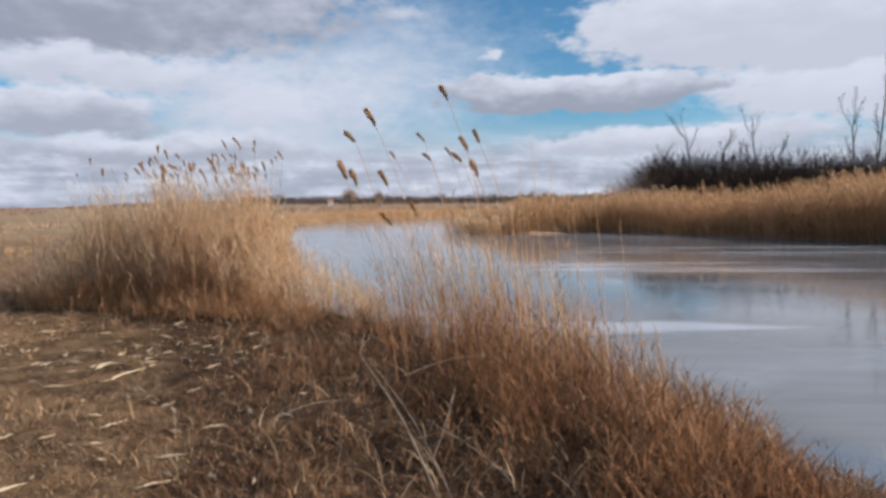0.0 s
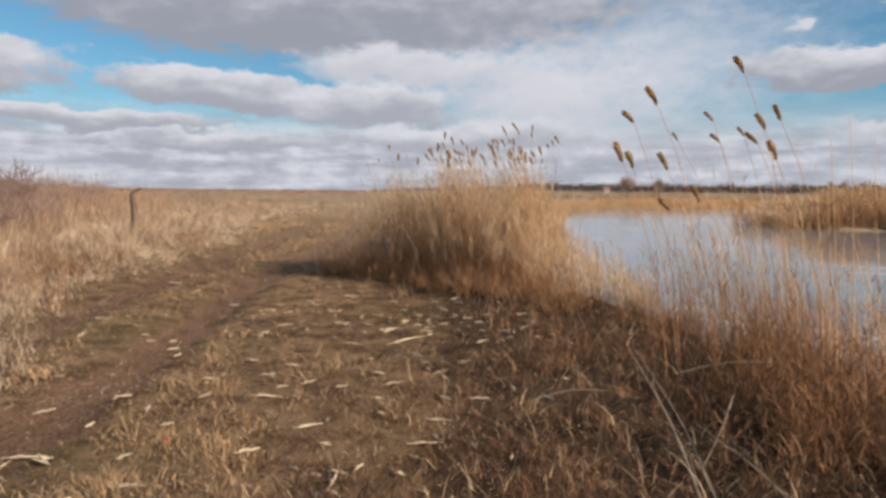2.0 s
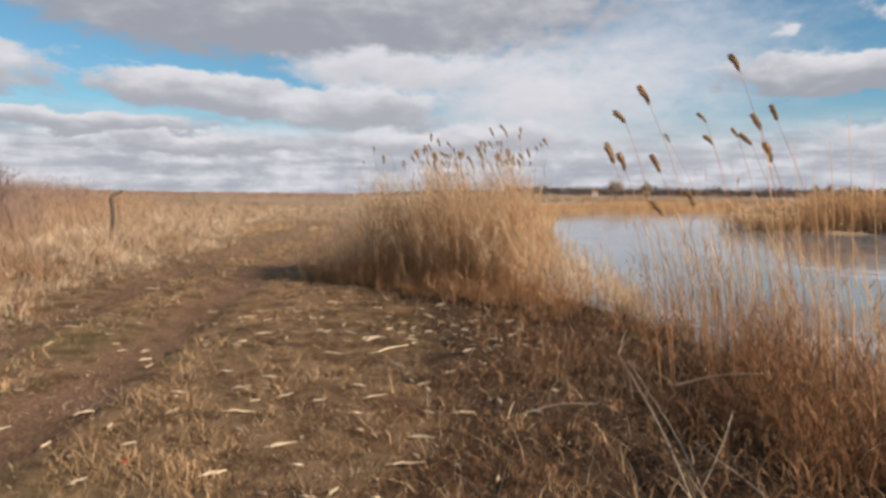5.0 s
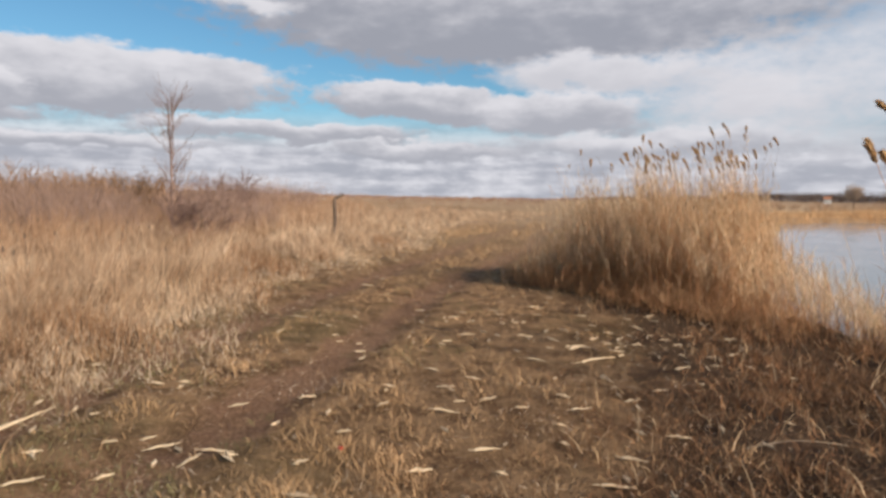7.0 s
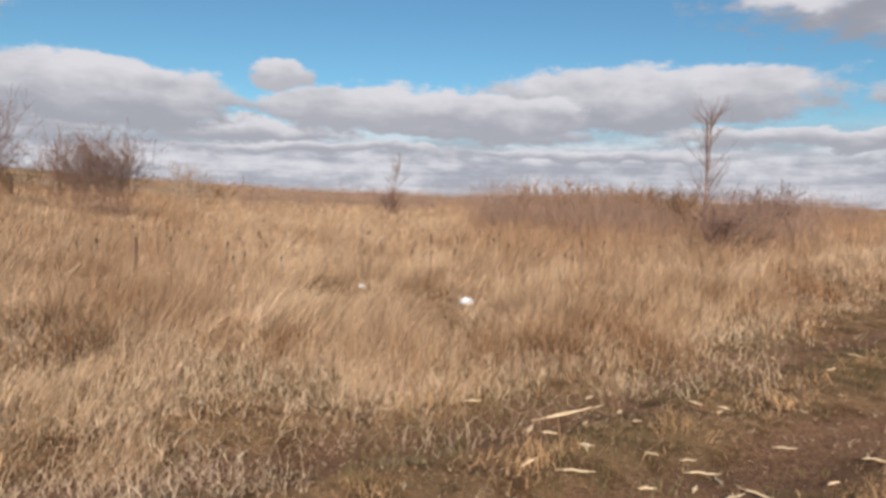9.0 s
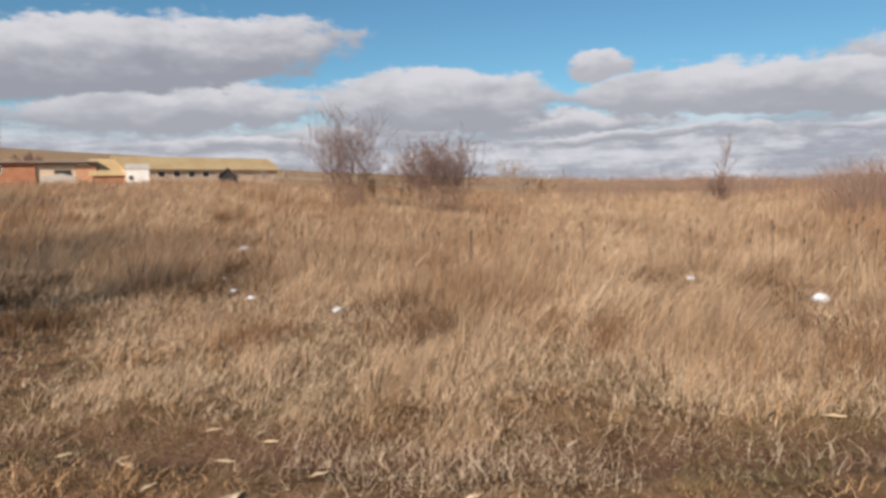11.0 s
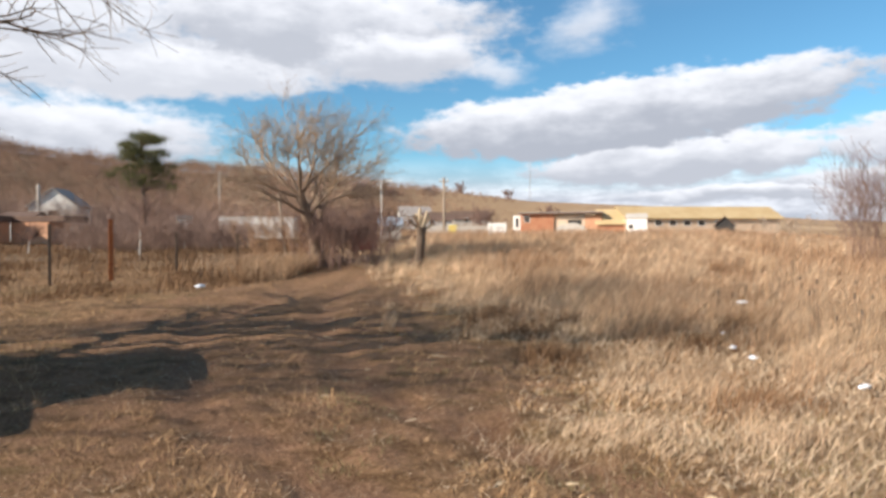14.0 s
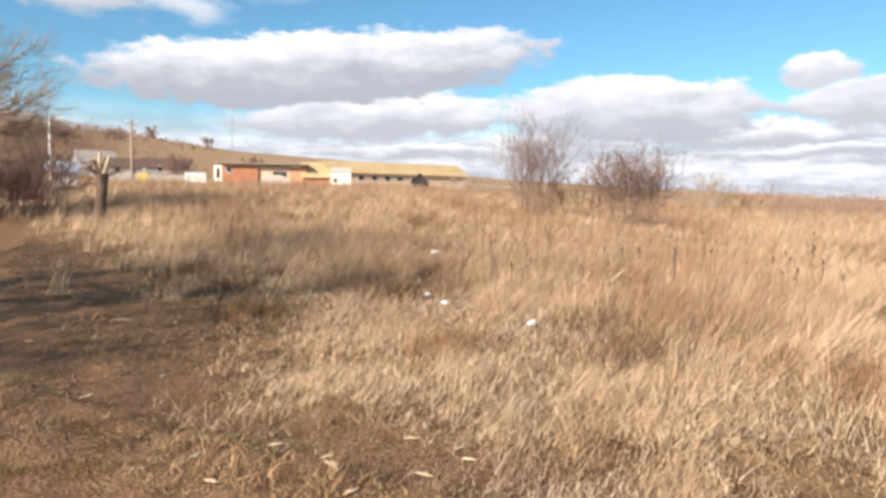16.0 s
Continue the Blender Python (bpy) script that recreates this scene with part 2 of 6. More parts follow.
M_RUST = material("rust", [(0.30, 0.09, 0.03), (0.38, 0.14, 0.05), (0.16, 0.06, 0.03)], 6, 50, 0.9, 0.3)
M_POLE = material("weathered_wood", [(0.33, 0.26, 0.19), (0.42, 0.34, 0.26), (0.22, 0.17, 0.12)], 3, 30, 0.9, 0.4, stretch=(1, 1, 0.2))
M_CONCRETE = material("concrete", [(0.46, 0.42, 0.36), (0.55, 0.5, 0.43), (0.38, 0.34, 0.29)], 1.0, 12, 0.9, 0.2)
M_WHITE = material("whitewash", [(0.78, 0.76, 0.70), (0.70, 0.68, 0.62), (0.84, 0.83, 0.79)], 0.8, 10, 0.8, 0.1)
M_BRICK = material("red_brick", [(0.36, 0.15, 0.08), (0.44, 0.22, 0.12), (0.3, 0.13, 0.08)], 0.7, 10, 0.9, 0.3)
M_ORANGE = material("orange_plaster", [(0.52, 0.27, 0.15), (0.58, 0.33, 0.2), (0.45, 0.22, 0.12)], 0.8, 9, 0.9, 0.2)
M_PLASTER = material("cream_plaster", [(0.58, 0.44, 0.31), (0.66, 0.52, 0.38), (0.46, 0.30, 0.19)], 0.5, 6, 0.9, 0.3)
M_SLATE = material("grey_roof", [(0.30, 0.26, 0.23), (0.38, 0.34, 0.30), (0.22, 0.19, 0.17)], 0.7, 9, 0.9, 0.3)
M_BROWNROOF = material("brown_roof", [(0.125, 0.078, 0.057), (0.17, 0.11, 0.08), (0.09, 0.058, 0.045)], 0.7, 9, 0.9, 0.3)
M_OCHRE = material("ochre_roof", [(0.47, 0.335, 0.165), (0.55, 0.415, 0.225), (0.36, 0.24, 0.12)], 0.3, 5, 0.9, 0.2)
M_DARK = material("dark_opening", [(0.03, 0.027, 0.025), (0.05, 0.045, 0.04), (0.02, 0.02, 0.02)], 2, 20, 0.5, 0.1)
M_BLUE = material("blue_sheet_metal", [(0.30, 0.33, 0.37), (0.36, 0.40, 0.44), (0.24, 0.27, 0.3)], 2, 20, 0.5, 0.1)
M_PAPER = material("white_plastic", [(0.82, 0.84, 0.86), (0.7, 0.74, 0.8), (0.9, 0.9, 0.9)], 8, 60, 0.4, 0.2)
M_RED = material("red_plastic", [(0.5, 0.06, 0.03), (0.4, 0.05, 0.03), (0.6, 0.1, 0.05)], 8, 60, 0.5, 0.2)
M_YELLOW = material("yellow_paint", [(0.7, 0.55, 0.15), (0.62, 0.48, 0.13), (0.75, 0.6, 0.2)], 3, 30, 0.6, 0.1)
M_CAR = material("dark_car_paint", [(0.05, 0.055, 0.06), (0.06, 0.065, 0.07), (0.045, 0.05, 0.055)], 2, 80, 0.25, 0.02, spec=0.5)
M_RUBBER = material("rubber", [(0.025, 0.025, 0.025), (0.04, 0.038, 0.035), (0.02, 0.02, 0.02)], 9, 60, 0.9, 0.2)
M_STEEL = material("dull_steel", [(0.5, 0.5, 0.5), (0.42, 0.42, 0.42), (0.56, 0.56, 0.56)], 9, 60, 0.4, 0.1, metal=0.9)


def ground_material():
    m = bpy.data.materials.new("field_ground")
    m.use_nodes = True
    k = Nodes(m.node_tree)
    co = k.put("ShaderNodeTexCoord").outputs["Object"]
    big, mid, small = k.noise(co, 0.35, 5.0, 0.6), k.noise(co, 3.0, 5.0, 0.65), k.noise(co, 38.0, 4.0, 0.7)
    soil = k.mix(k.ramp(small, 0.35, 0.7), (0.19, 0.098, 0.052), (0.45, 0.265, 0.155))
    soil = k.mix(k.math("MULTIPLY", k.ramp(k.noise(co, 1.1, 6.0, 0.7), 0.45, 0.65), 0.5), soil, (0.13, 0.068, 0.038))
    soil = k.mix(k.math("MULTIPLY", k.ramp(k.noise(co, 14.0, 4.0, 0.75), 0.60, 0.72), 0.5), soil, (0.44, 0.29, 0.17))
    litter = k.mix(k.ramp(mid, 0.38, 0.62), (0.148, 0.082, 0.039), (0.345, 0.21, 0.107))
    litter = k.mix(k.math("MULTIPLY", k.ramp(small, 0.5, 0.7), 0.7), litter, (0.49, 0.30, 0.153))
    litter = k.mix(k.math("MULTIPLY", k.ramp(big, 0.5, 0.7), 0.5), litter, (0.19, 0.145, 0.06))
    field = k.mix(k.ramp(k.noise(co, 0.05, 6.0, 0.65), 0.38, 0.62), (0.33, 0.21, 0.115), (0.47, 0.33, 0.195))
    dirt = k.put("ShaderNodeAttribute", attribute_name="dirt").outputs["Fac"]
    far = k.put("ShaderNodeAttribute", attribute_name="far").outputs["Fac"]
    ochre = k.put("ShaderNodeAttribute", attribute_name="stubble").outputs["Fac"]
    wood = k.put("ShaderNodeAttribute", attribute_name="wood").outputs["Fac"]
    c = k.mix(k.ramp(k.math("MULTIPLY_ADD", k.math("SUBTRACT", mid, 0.5), 2.2, dirt), 0.2, 0.9), litter, soil)
    c = k.mix(far, c, field)
    c = k.mix(ochre, c, k.mix(k.ramp(big, 0.3, 0.7), (0.40, 0.27, 0.15), (0.32, 0.205, 0.115)))
    c = k.mix(wood, c, (0.17, 0.11, 0.065))
    # patchy near-black brown over the ground close to the shore
    shore_dark = k.put("ShaderNodeAttribute", attribute_name="shore_dark").outputs["Fac"]
    c = k.mix(k.math("MULTIPLY", shore_dark, k.ramp(mid, 0.3, 0.6, 0.98, 0.7)), c, (0.055, 0.031, 0.018))
    h = k.math("MULTIPLY_ADD", mid, 2.0, small)
    b = k.put("ShaderNodeBump", {"Strength": 1.0, "Distance": 0.08, "Height": h})
    k.put("ShaderNodeOutputMaterial", {0: k.put("ShaderNodeBsdfPrincipled", {"Base Color": c, "Roughness": 0.97, "Specular IOR Level": 0.15, "Normal": b.outputs[0]})})
    return m


def ice_material():
    m = bpy.data.materials.new("pond_ice")
    m.use_nodes = True
    k = Nodes(m.node_tree)
    co = k.put("ShaderNodeTexCoord").outputs["Object"]
    long = k.vec("MULTIPLY", co, (0.045, 0.30, 1.0)).outputs[0]
    bands, spots = k.noise(long, 1.0, 5.0, 0.6), k.noise(co, 0.5, 6.0, 0.65)
    c = k.mix(k.ramp(bands, 0.4, 0.62), (0.20, 0.215, 0.225), (0.12, 0.112, 0.105))
    c = k.mix(k.ramp(bands, 0.53, 0.62), c, (0.44, 0.46, 0.48))
    c = k.mix(k.math("MULTIPLY", k.ramp(spots, 0.5, 0.75), 0.4), c, (0.36, 0.38, 0.40))
    r = k.ramp(spots, 0.3, 0.75, 0.04, 0.16)
    b = k.put("ShaderNodeBump", {"Strength": 0.06, "Distance": 0.02, "Height": k.noise(co, 4.0, 3.0)})
    k.put("ShaderNodeOutputMaterial", {0: k.put("ShaderNodeBsdfPrincipled", {"Base Color": c, "Roughness": r, "Specular IOR Level": 0.6, "IOR": 1.33, "Normal": b.outputs[0]})})
    return m


M_GROUND, M_ICE = ground_material(), ice_material()


# ---- mesh helpers ----
def mesh_np(name, verts, faces, mats):
    """A mesh from numpy arrays: verts (n, 3); faces (m, k), all with k corners."""
    me = bpy.data.meshes.new(name)
    verts, faces = np.asarray(verts, np.float32), np.asarray(faces, np.int32)
    me.vertices.add(len(verts))
    me.vertices.foreach_set("co", verts.ravel())
    me.loops.add(faces.size)
    me.loops.foreach_set("vertex_index", faces.ravel())
    me.polygons.add(len(faces))
    me.polygons.foreach_set("loop_start", np.arange(len(faces), dtype=np.int32) * faces.shape[1])
    me.update(calc_edges=True)
    for m in mats if isinstance(mats, (list, tuple)) else [mats]:
        me.materials.append(m)
    return me


def shared(name, me, parent=None, m=None, label=""):
    ob = new(name, me)
    if parent:
        ob.parent = parent
    if m is not None:
        ob.matrix_local = m
    if label:
        ob["label"] = label
    return ob


def part(name, bm, mat, parent=None, label="", smooth=False):
    """Links a bmesh as one mesh object under a thing or a part."""
    me = bpy.data.meshes.new(name)
    bmesh.ops.recalc_face_normals(bm, faces=bm.faces)
    bm.to_mesh(me)
    bm.free()
    me.materials.append(mat)
    if smooth:
        me.polygons.foreach_set("use_smooth", [True] * len(me.polygons))
    return shared(name, me, parent, None, label)


def thing(name, at, turn=0.0, label="", category="", group=""):
    e = new(name)
    e.empty_display_size = 0.2
    e.matrix_world = Matrix.Translation(at) @ Matrix.Rotation(radians(turn), 4, "Z")
    return tagged(e, label, category, group)


def box(bm, lo, hi, bevel=0.0):
    r = bmesh.ops.create_cube(bm, size=1.0)
    c, d = (Vector(lo) + Vector(hi)) / 2, Vector(hi) - Vector(lo)
    for v in r["verts"]:
        v.co = Vector((v.co.x * d.x, v.co.y * d.y, v.co.z * d.z)) + c
    if bevel:
        bmesh.ops.bevel(bm, geom=list({e for v in r["verts"] for e in v.link_edges}), offset=bevel, segments=1, affect="EDGES")
    return bm


def prism(bm, outline, lo, hi, axis=1):
    """Pushes an outline of (a, z) pairs along an axis (0: x, 1: y)."""
    ring = []
    for s in (lo, hi):
        ring.append([bm.verts.new((s, a, z) if axis == 0 else (a, s, z)) for a, z in outline])
    k = len(outline)
    bm.faces.new(ring[0]), bm.faces.new(ring[1][::-1])
    for i in range(k):
        bm.faces.new((ring[0][i], ring[1][i], ring[1][(i + 1) % k], ring[0][(i + 1) % k]))
    return bm


def tubes(p0, p1, r0, r1, sides=4):
    """Tapered prisms from p0 to p1, (n, 3) each; returns verts and quads."""
    p0, p1, r0, r1 = (np.asarray(a, float) for a in (p0, p1, r0, r1))
    d = p1 - p0
    d /= np.maximum(np.linalg.norm(d, axis=1), 1e-6)[:, None]
    ref = np.where(np.abs(d[:, 2:3]) > 0.9, [[1.0, 0, 0]], [[0, 0, 1.0]])
    u = np.cross(d, ref)
    u /= np.linalg.norm(u, axis=1)[:, None]
    w = np.cross(d, u)
    a = np.arange(sides) * 2 * np.pi / sides
    ring = u[:, None] * np.cos(a)[None, :, None] + w[:, None] * np.sin(a)[None, :, None]
    v = np.concatenate([p0[:, None] + ring * r0[:, None, None], p1[:, None] + ring * r1[:, None, None]], 1)
    i = np.arange(sides)
    f = np.stack([i, (i + 1) % sides, (i + 1) % sides + sides, i + sides], 1)
    f = f[None] + (np.arange(len(p0)) * 2 * sides)[:, None, None]
    return v.reshape(-1, 3), f.reshape(-1, 4)


def blades(base, h, w, lean, rng, bend=0.5, jitter=0.25, segs=2):
    """Bent tapering blades: base (n, 3), heights, widths, mean lean (2,). Returns verts and triangles."""
    k = len(base)
    a = rng.uniform(0, 2 * np.pi, k)
    side = np.stack([np.cos(a), np.sin(a), np.zeros(k)], 1) * (w * 0.5)[:, None]
    off = (np.asarray(lean).reshape(-1, 2) + rng.normal(0, jitter, (k, 2))) * h[:, None]
    rows = []
    for s in range(segs + 1):
        q = s / segs
        c = base.copy()
        c[:, :2] += off * (q * (1 - bend) + bend * q * q)
        c[:, 2] += h * (q - 0.12 * bend * q * q)
        if s < segs:
            taper = 1 - 0.75 * q
            rows += [c - side * taper, c + side * taper]
        else:
            rows.append(c)
    v = np.stack(rows, 1)
    f = []
    for s in range(segs - 1):
        b = 2 * s
        f += [(b, b + 1, b + 3), (b, b + 3, b + 2)]
    b = 2 * (segs - 1)
    f.append((b, b + 1, b + 2))
    f = np.array(f)[None] + (np.arange(k) * v.shape[1])[:, None, None]
    return v.reshape(-1, 3), f.reshape(-1, 3)


LATTICE = np.random.default_rng(11).uniform(0, 1, (256, 256))


def vnoise(x, y, size):
    """Smooth noise of about that size in metres, 0 to 1."""
    x, y = np.asarray(x) / size, np.asarray(y) / size
    i, j = np.floor(x).astype(int), np.floor(y).astype(int)
    u, v = x - i, y - j
    u, v = u * u * (3 - 2 * u), v * v * (3 - 2 * v)
    g = lambda a, b: LATTICE[a % 256, b % 256]
    return (g(i, j) * (1 - u) + g(i + 1, j) * u) * (1 - v) + (g(i, j + 1) * (1 - u) + g(i + 1, j + 1) * u) * v


def step(x, lo, hi):
    t = np.clip((np.asarray(x) - lo) / (hi - lo), 0, 1)
    return t * t * (3 - 2 * t)


# ---- the lie of the land ----
WATER = -0.6
POND = np.array([(3.1, 4.9), (2.4, 6.5), (0.7, 9.4), (-1.2, 11.6), (-2.5, 12.4), (-4.6, 18), (-7, 27), (-12.5, 45), (-21.6, 78), (-21, 92), (-16, 105), (-8, 122), (0, 150), (6, 150),
                 (5, 110), (3, 80), (1.7, 51), (11.8, 53.5), (17.7, 45), (23, 36.7), (34, 30), (46, 24), (50, 10), (30, 1.5), (12, 2.2), (5, 3.4)])
EDGE_Y = np.array([-60, -35, -21.9, -9.5, -5.3, -3.3, -1.6, -0.2, 1.4, 3.5, 5.8, 12, 29.5, 60, 140])
EDGE_X = np.array([-22, -12.5, -8.0, -5.6, -4.4, -3.5, -4.0, -4.45, -5.6, -7.1, -8.3, -12.5, -24.2, -38, -70])
RUT_L = np.array([(-70, 118), (-43, 66), (-25.8, 36.3), (-15.8, 19.5), (-10.1, 9.6), (-7.6, 5.2), (-5.9, 2.6), (-4.6, 0.9), (-4.0, -0.6), (-3.2, -3.2), (-2.4, -7), (-3.2, -13), (-5.7, -19.5), (-8.7, -26), (-12.1, -34), (-19, -48), (-30, -70)])
RUT_R = np.array([(-68, 118), (-41, 66), (-23.6, 36.6), (-12.6, 18.2), (-7.8, 8.9), (-5.4, 4.7), (-4.1, 2.6), (-3.3, 1.1), (-2.6, -0.8), (-1.7, -3.5), (-0.6, -7), (-0.9, -13.5), (-3.9, -19.3), (-6.9, -25.2), (-10.4, -33.5), (-17.4, -48), (-28, -70)])
SOUTH = np.array([(30, -13), (8, -16.5), (2.7, -17.8), (-1.4, -19.2), (-3.6, -21.5), (-6.2, -25.6), (-9.4, -32), (-17, -47)])
HILL_AZ = np.array([60, 90, 100, 110, 126, 130, 139, 148, 155, 161, 172, 177, 183, 188, 200, 240, 280, 320])
HILL_EL = np.array([0.1, 0.15, 0.35, 0.8, 1.6, 2.0, 2.95, 3.45, 4.3, 4.8, 5.5, 5.7, 5.9, 6.5, 7.0, 4.0, 1.0, 0.4])


def line_distance(x, y, line):
    x, y = np.asarray(x, float), np.asarray(y, float)
    best = np.full(x.shape, 1e9)
    for (ax, ay), (bx, by) in zip(line[:-1], line[1:]):
        dx, dy = bx - ax, by - ay
        t = np.clip(((x - ax) * dx + (y - ay) * dy) / (dx * dx + dy * dy), 0, 1)
        best = np.minimum(best, np.hypot(x - ax - t * dx, y - ay - t * dy))
    return best


def pond_depth(x, y):
    """Metres from the shore; positive on the ice."""
    ring = np.vstack([POND, POND[:1]])
    d = line_distance(x, y, ring)
    inside = np.zeros(np.shape(x), bool)
    for (ax, ay), (bx, by) in zip(ring[:-1], ring[1:]):
        cross = (ay > y) != (by > y)
        inside ^= cross & (x < (bx - ax) * (y - ay) / (by - ay + 1e-12) + ax)
    return np.where(inside, d, -d)


def azimuth(x, y):
    a = np.degrees(np.arctan2(-x, y))
    return np.where(a < -60, a + 360, a)


LITTER = [(-8.9, 1.0, 0.085), (-10.2, -0.5, 0.055), (-6.95, -5.75, 0.045), (-12.2, -10.5, 0.09), (-6.6, -4.15, 0.045), (-7.4, -6.45, 0.04), (-8.3, -7.45, 0.025), (-10.4, -5.0, 0.3)]


def flattened(x, y):
    """How far the grass lies flat, from 0 to 1, in the trodden spots where litter has caught."""
    k = np.zeros(np.shape(x))
    for lx, ly, _ in LITTER:
        for s in (0.0, 0.7, 1.4):
            n_ = math.hypot(lx, ly)
            k = np.maximum(k, np.exp(-((x - lx + lx / n_ * s) ** 2 + (y - ly + ly / n_ * s) ** 2) / 0.35))
    return k


def field_depth(x, y):
    """Metres into the tall grass west of the track."""
    return np.interp(y, EDGE_Y, EDGE_X) - x + (vnoise(x, y, 1.6) - 0.5) * 2.0 + (vnoise(x, y + 50, 0.5) - 0.5) * 1.0


def height(x, y):
    x, y = np.asarray(x, float), np.asarray(y, float)
    r, a = np.hypot(x, y), azimuth(x, y)
    south = step(a, 108, 138) * step(a, 300, 240)
    h = south * (step(r, 11, 38) * (0.6 + 0.5 * step(a, 172, 158)) + np.clip((r - 22) / 95, 0, 1.3) * 2.2)
    west = step(a, 45, 60) * (1 - south) * step(a, 300, 200)
    h = h + west * np.clip((r - 25) / 120, 0, 1) * 0.9
    top = np.interp(a, HILL_AZ, HILL_EL, left=0.1, right=0.1)
    crest = 1.6 + 340 * np.tan(np.radians(top))
    h = h + np.maximum(crest - h, 0) * step(r, 125, 345) * step(a, 55, 90) * step(r, 2600, 700)
    north = np.where(a < 60, step(a, 60, 30), 0)
    h = h + north * step(r, 300, 800) * (1.0 + step(a, 36, 22) * (4.0 + 4 * vnoise(a, a * 0 + 3, 7)))
    h = h + (vnoise(x, y, 0.9) - 0.5) * 0.06 * step(r, 60, 20) + (vnoise(x, y, 5.0) - 0.5) * 0.16 * step(r, 200, 40)
    h = h + step(field_depth(x, y), 0.0, 2.5) * 0.10 * step(r, 80, 30)
    for rut in (RUT_L, RUT_R):
        h = h - 0.06 * step(line_distance(x, y, rut), 0.5, 0.1)
    h = h + step(y, -2.0, -5.0) * step(r, 22, 15) * step(field_depth(x, y), 0.6, -0.4) * ((vnoise(x, y + 8, 0.3) - 0.5) * 0.04 + (vnoise(x + 5, y, 0.16) - 0.5) * 0.025 + (vnoise(x * 0.35 + y * 0.2, y, 0.4) - 0.5) * 0.03)
    d = pond_depth(x, y)
    shore = step(-d, -0.5, 2.1)
    return (WATER - 0.28) * (1 - shore) + h * shore


def ground_z(x, y):
    return float(height(np.array([x]), np.array([y]))[0])


def build_ground():
    rings = np.concatenate([np.geomspace(0.25, 2.4, 34)[:-1], np.geomspace(2.4, 18, 150)[:-1], np.geomspace(18, 3500, 112)])
    turns = 900
    a = np.arange(turns) * 2 * np.pi / turns
    R, A = np.meshgrid(rings, a, indexing="ij")
    x, y = (-np.sin(A) * R).ravel(), (np.cos(A) * R).ravel()
    z = height(x, y)
    v = np.stack([x, y, z], 1)
    v = np.vstack([v, [[0, 0, ground_z(0, 0)]]])
    i, j = np.meshgrid(np.arange(len(rings) - 1), np.arange(turns), indexing="ij")
    k = (j + 1) % turns
    f = np.stack([i * turns + j, (i + 1) * turns + j, (i + 1) * turns + k, i * turns + k], -1).reshape(-1, 4)
    hub = np.arange(0, turns, 2)
    cap = np.stack([np.full(len(hub), len(v) - 1), (hub + 2) % turns, hub + 1, hub], 1)
    me = mesh_np("ground", v, np.vstack([f[:, ::-1], cap]), M_GROUND)
    ob = new("ground", me)
    x, y = v[:, 0], v[:, 1]
    r, az_ = np.hypot(x, y), azimuth(x, y)
    dl, dr = line_distance(x, y, RUT_L), line_distance(x, y, RUT_R)
    wob = 0.25 * (vnoise(x, y, 0.7) - 0.5)
    rut = np.maximum(step(dl + wob, 0.5, 0.1), step(dr + wob, 0.55, 0.1)) * (0.65 + 0.35 * vnoise(x, y, 2.0))
    yard = step(y, -2.0, -6.0) * step(np.minimum(dl, dr), 4.5, 1.5) * 0.6 * step(field_depth(x, y), 0.3, -0.6)
    dirt = np.maximum(rut * 0.95, yard) * step(r, 90, 40)
    # how far the ground darkens towards the near shore
    shore_dark = step(pond_depth(x, y) + 1.2 * (vnoise(x, y, 0.8) - 0.5) + 1.3 * np.where(az_ < 60, step(az_, 26, 15), step(az_, 230, 290)), -5.3, -3.8) * step(r, 60, 14)
    woods = step(az_, 153, 164) * step(az_, 260, 230) * step(r, 120, 170)
    woods = np.maximum(woods, 0.8 * step(az_, 161, 170) * step(az_, 260, 230) * step(r, 27, 36))
    woods = np.maximum(woods, np.where(az_ < 30, step(r, 500, 700), 0))
    for name, data in (("dirt", dirt), ("shore_dark", shore_dark), ("far", np.maximum(step(r, 14, 45), 0.3 * step(field_depth(x, y), 0.0, 1.2))), ("stubble", step(az_, 128, 140) * step(az_, 162, 152) * step(r, 130, 170)), ("wood", woods)):
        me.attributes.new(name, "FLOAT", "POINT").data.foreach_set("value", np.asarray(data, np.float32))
    me.polygons.foreach_set("use_smooth", [True] * len(me.polygons))
    return tagged(ob, "dry winter field with a rutted dirt track and a shore bank", "ground", kind="structure")


build_ground()
bm = bmesh.new()
away = np.roll(POND, -1, 0) - np.roll(POND, 1, 0)
away = np.stack([-away[:, 1], away[:, 0]], 1) / np.linalg.norm(away, axis=1)[:, None]
away *= np.where(pond_depth(*(POND + away * 0.2).T) < 0, 1.2, -1.2)[:, None]
bm.faces.new([bm.verts.new((x, y, WATER)) for x, y in POND + away])
bmesh.ops.triangulate(bm, faces=bm.faces)
tagged(part("ice", bm, M_ICE), "grey half-frozen pond with a glossy ice sheet", "pond ice", kind="structure")

# ---- grasses and reeds ----
WIND = (-0.16, 0.04)


def scatter(rng, count, az0, az1, r0, r1):
    """Places thinning out with distance."""
    r = np.exp(rng.uniform(math.log(r0), math.log(r1), count))
    a = np.radians(rng.uniform(az0, az1, count))
    return -np.sin(a) * r, np.cos(a) * r, r


def stuff(name, v, f, mat, label, category):
    return tagged(new(name, mesh_np(name, v, f, mat)), label, category, kind="stuff")


def joined(sets):
    v, f, k = [], [], 0
    for a, b in sets:
        v.append(a)
        f.append(b + k)
        k += len(a)
    return np.vstack(v), np.vstack(f)


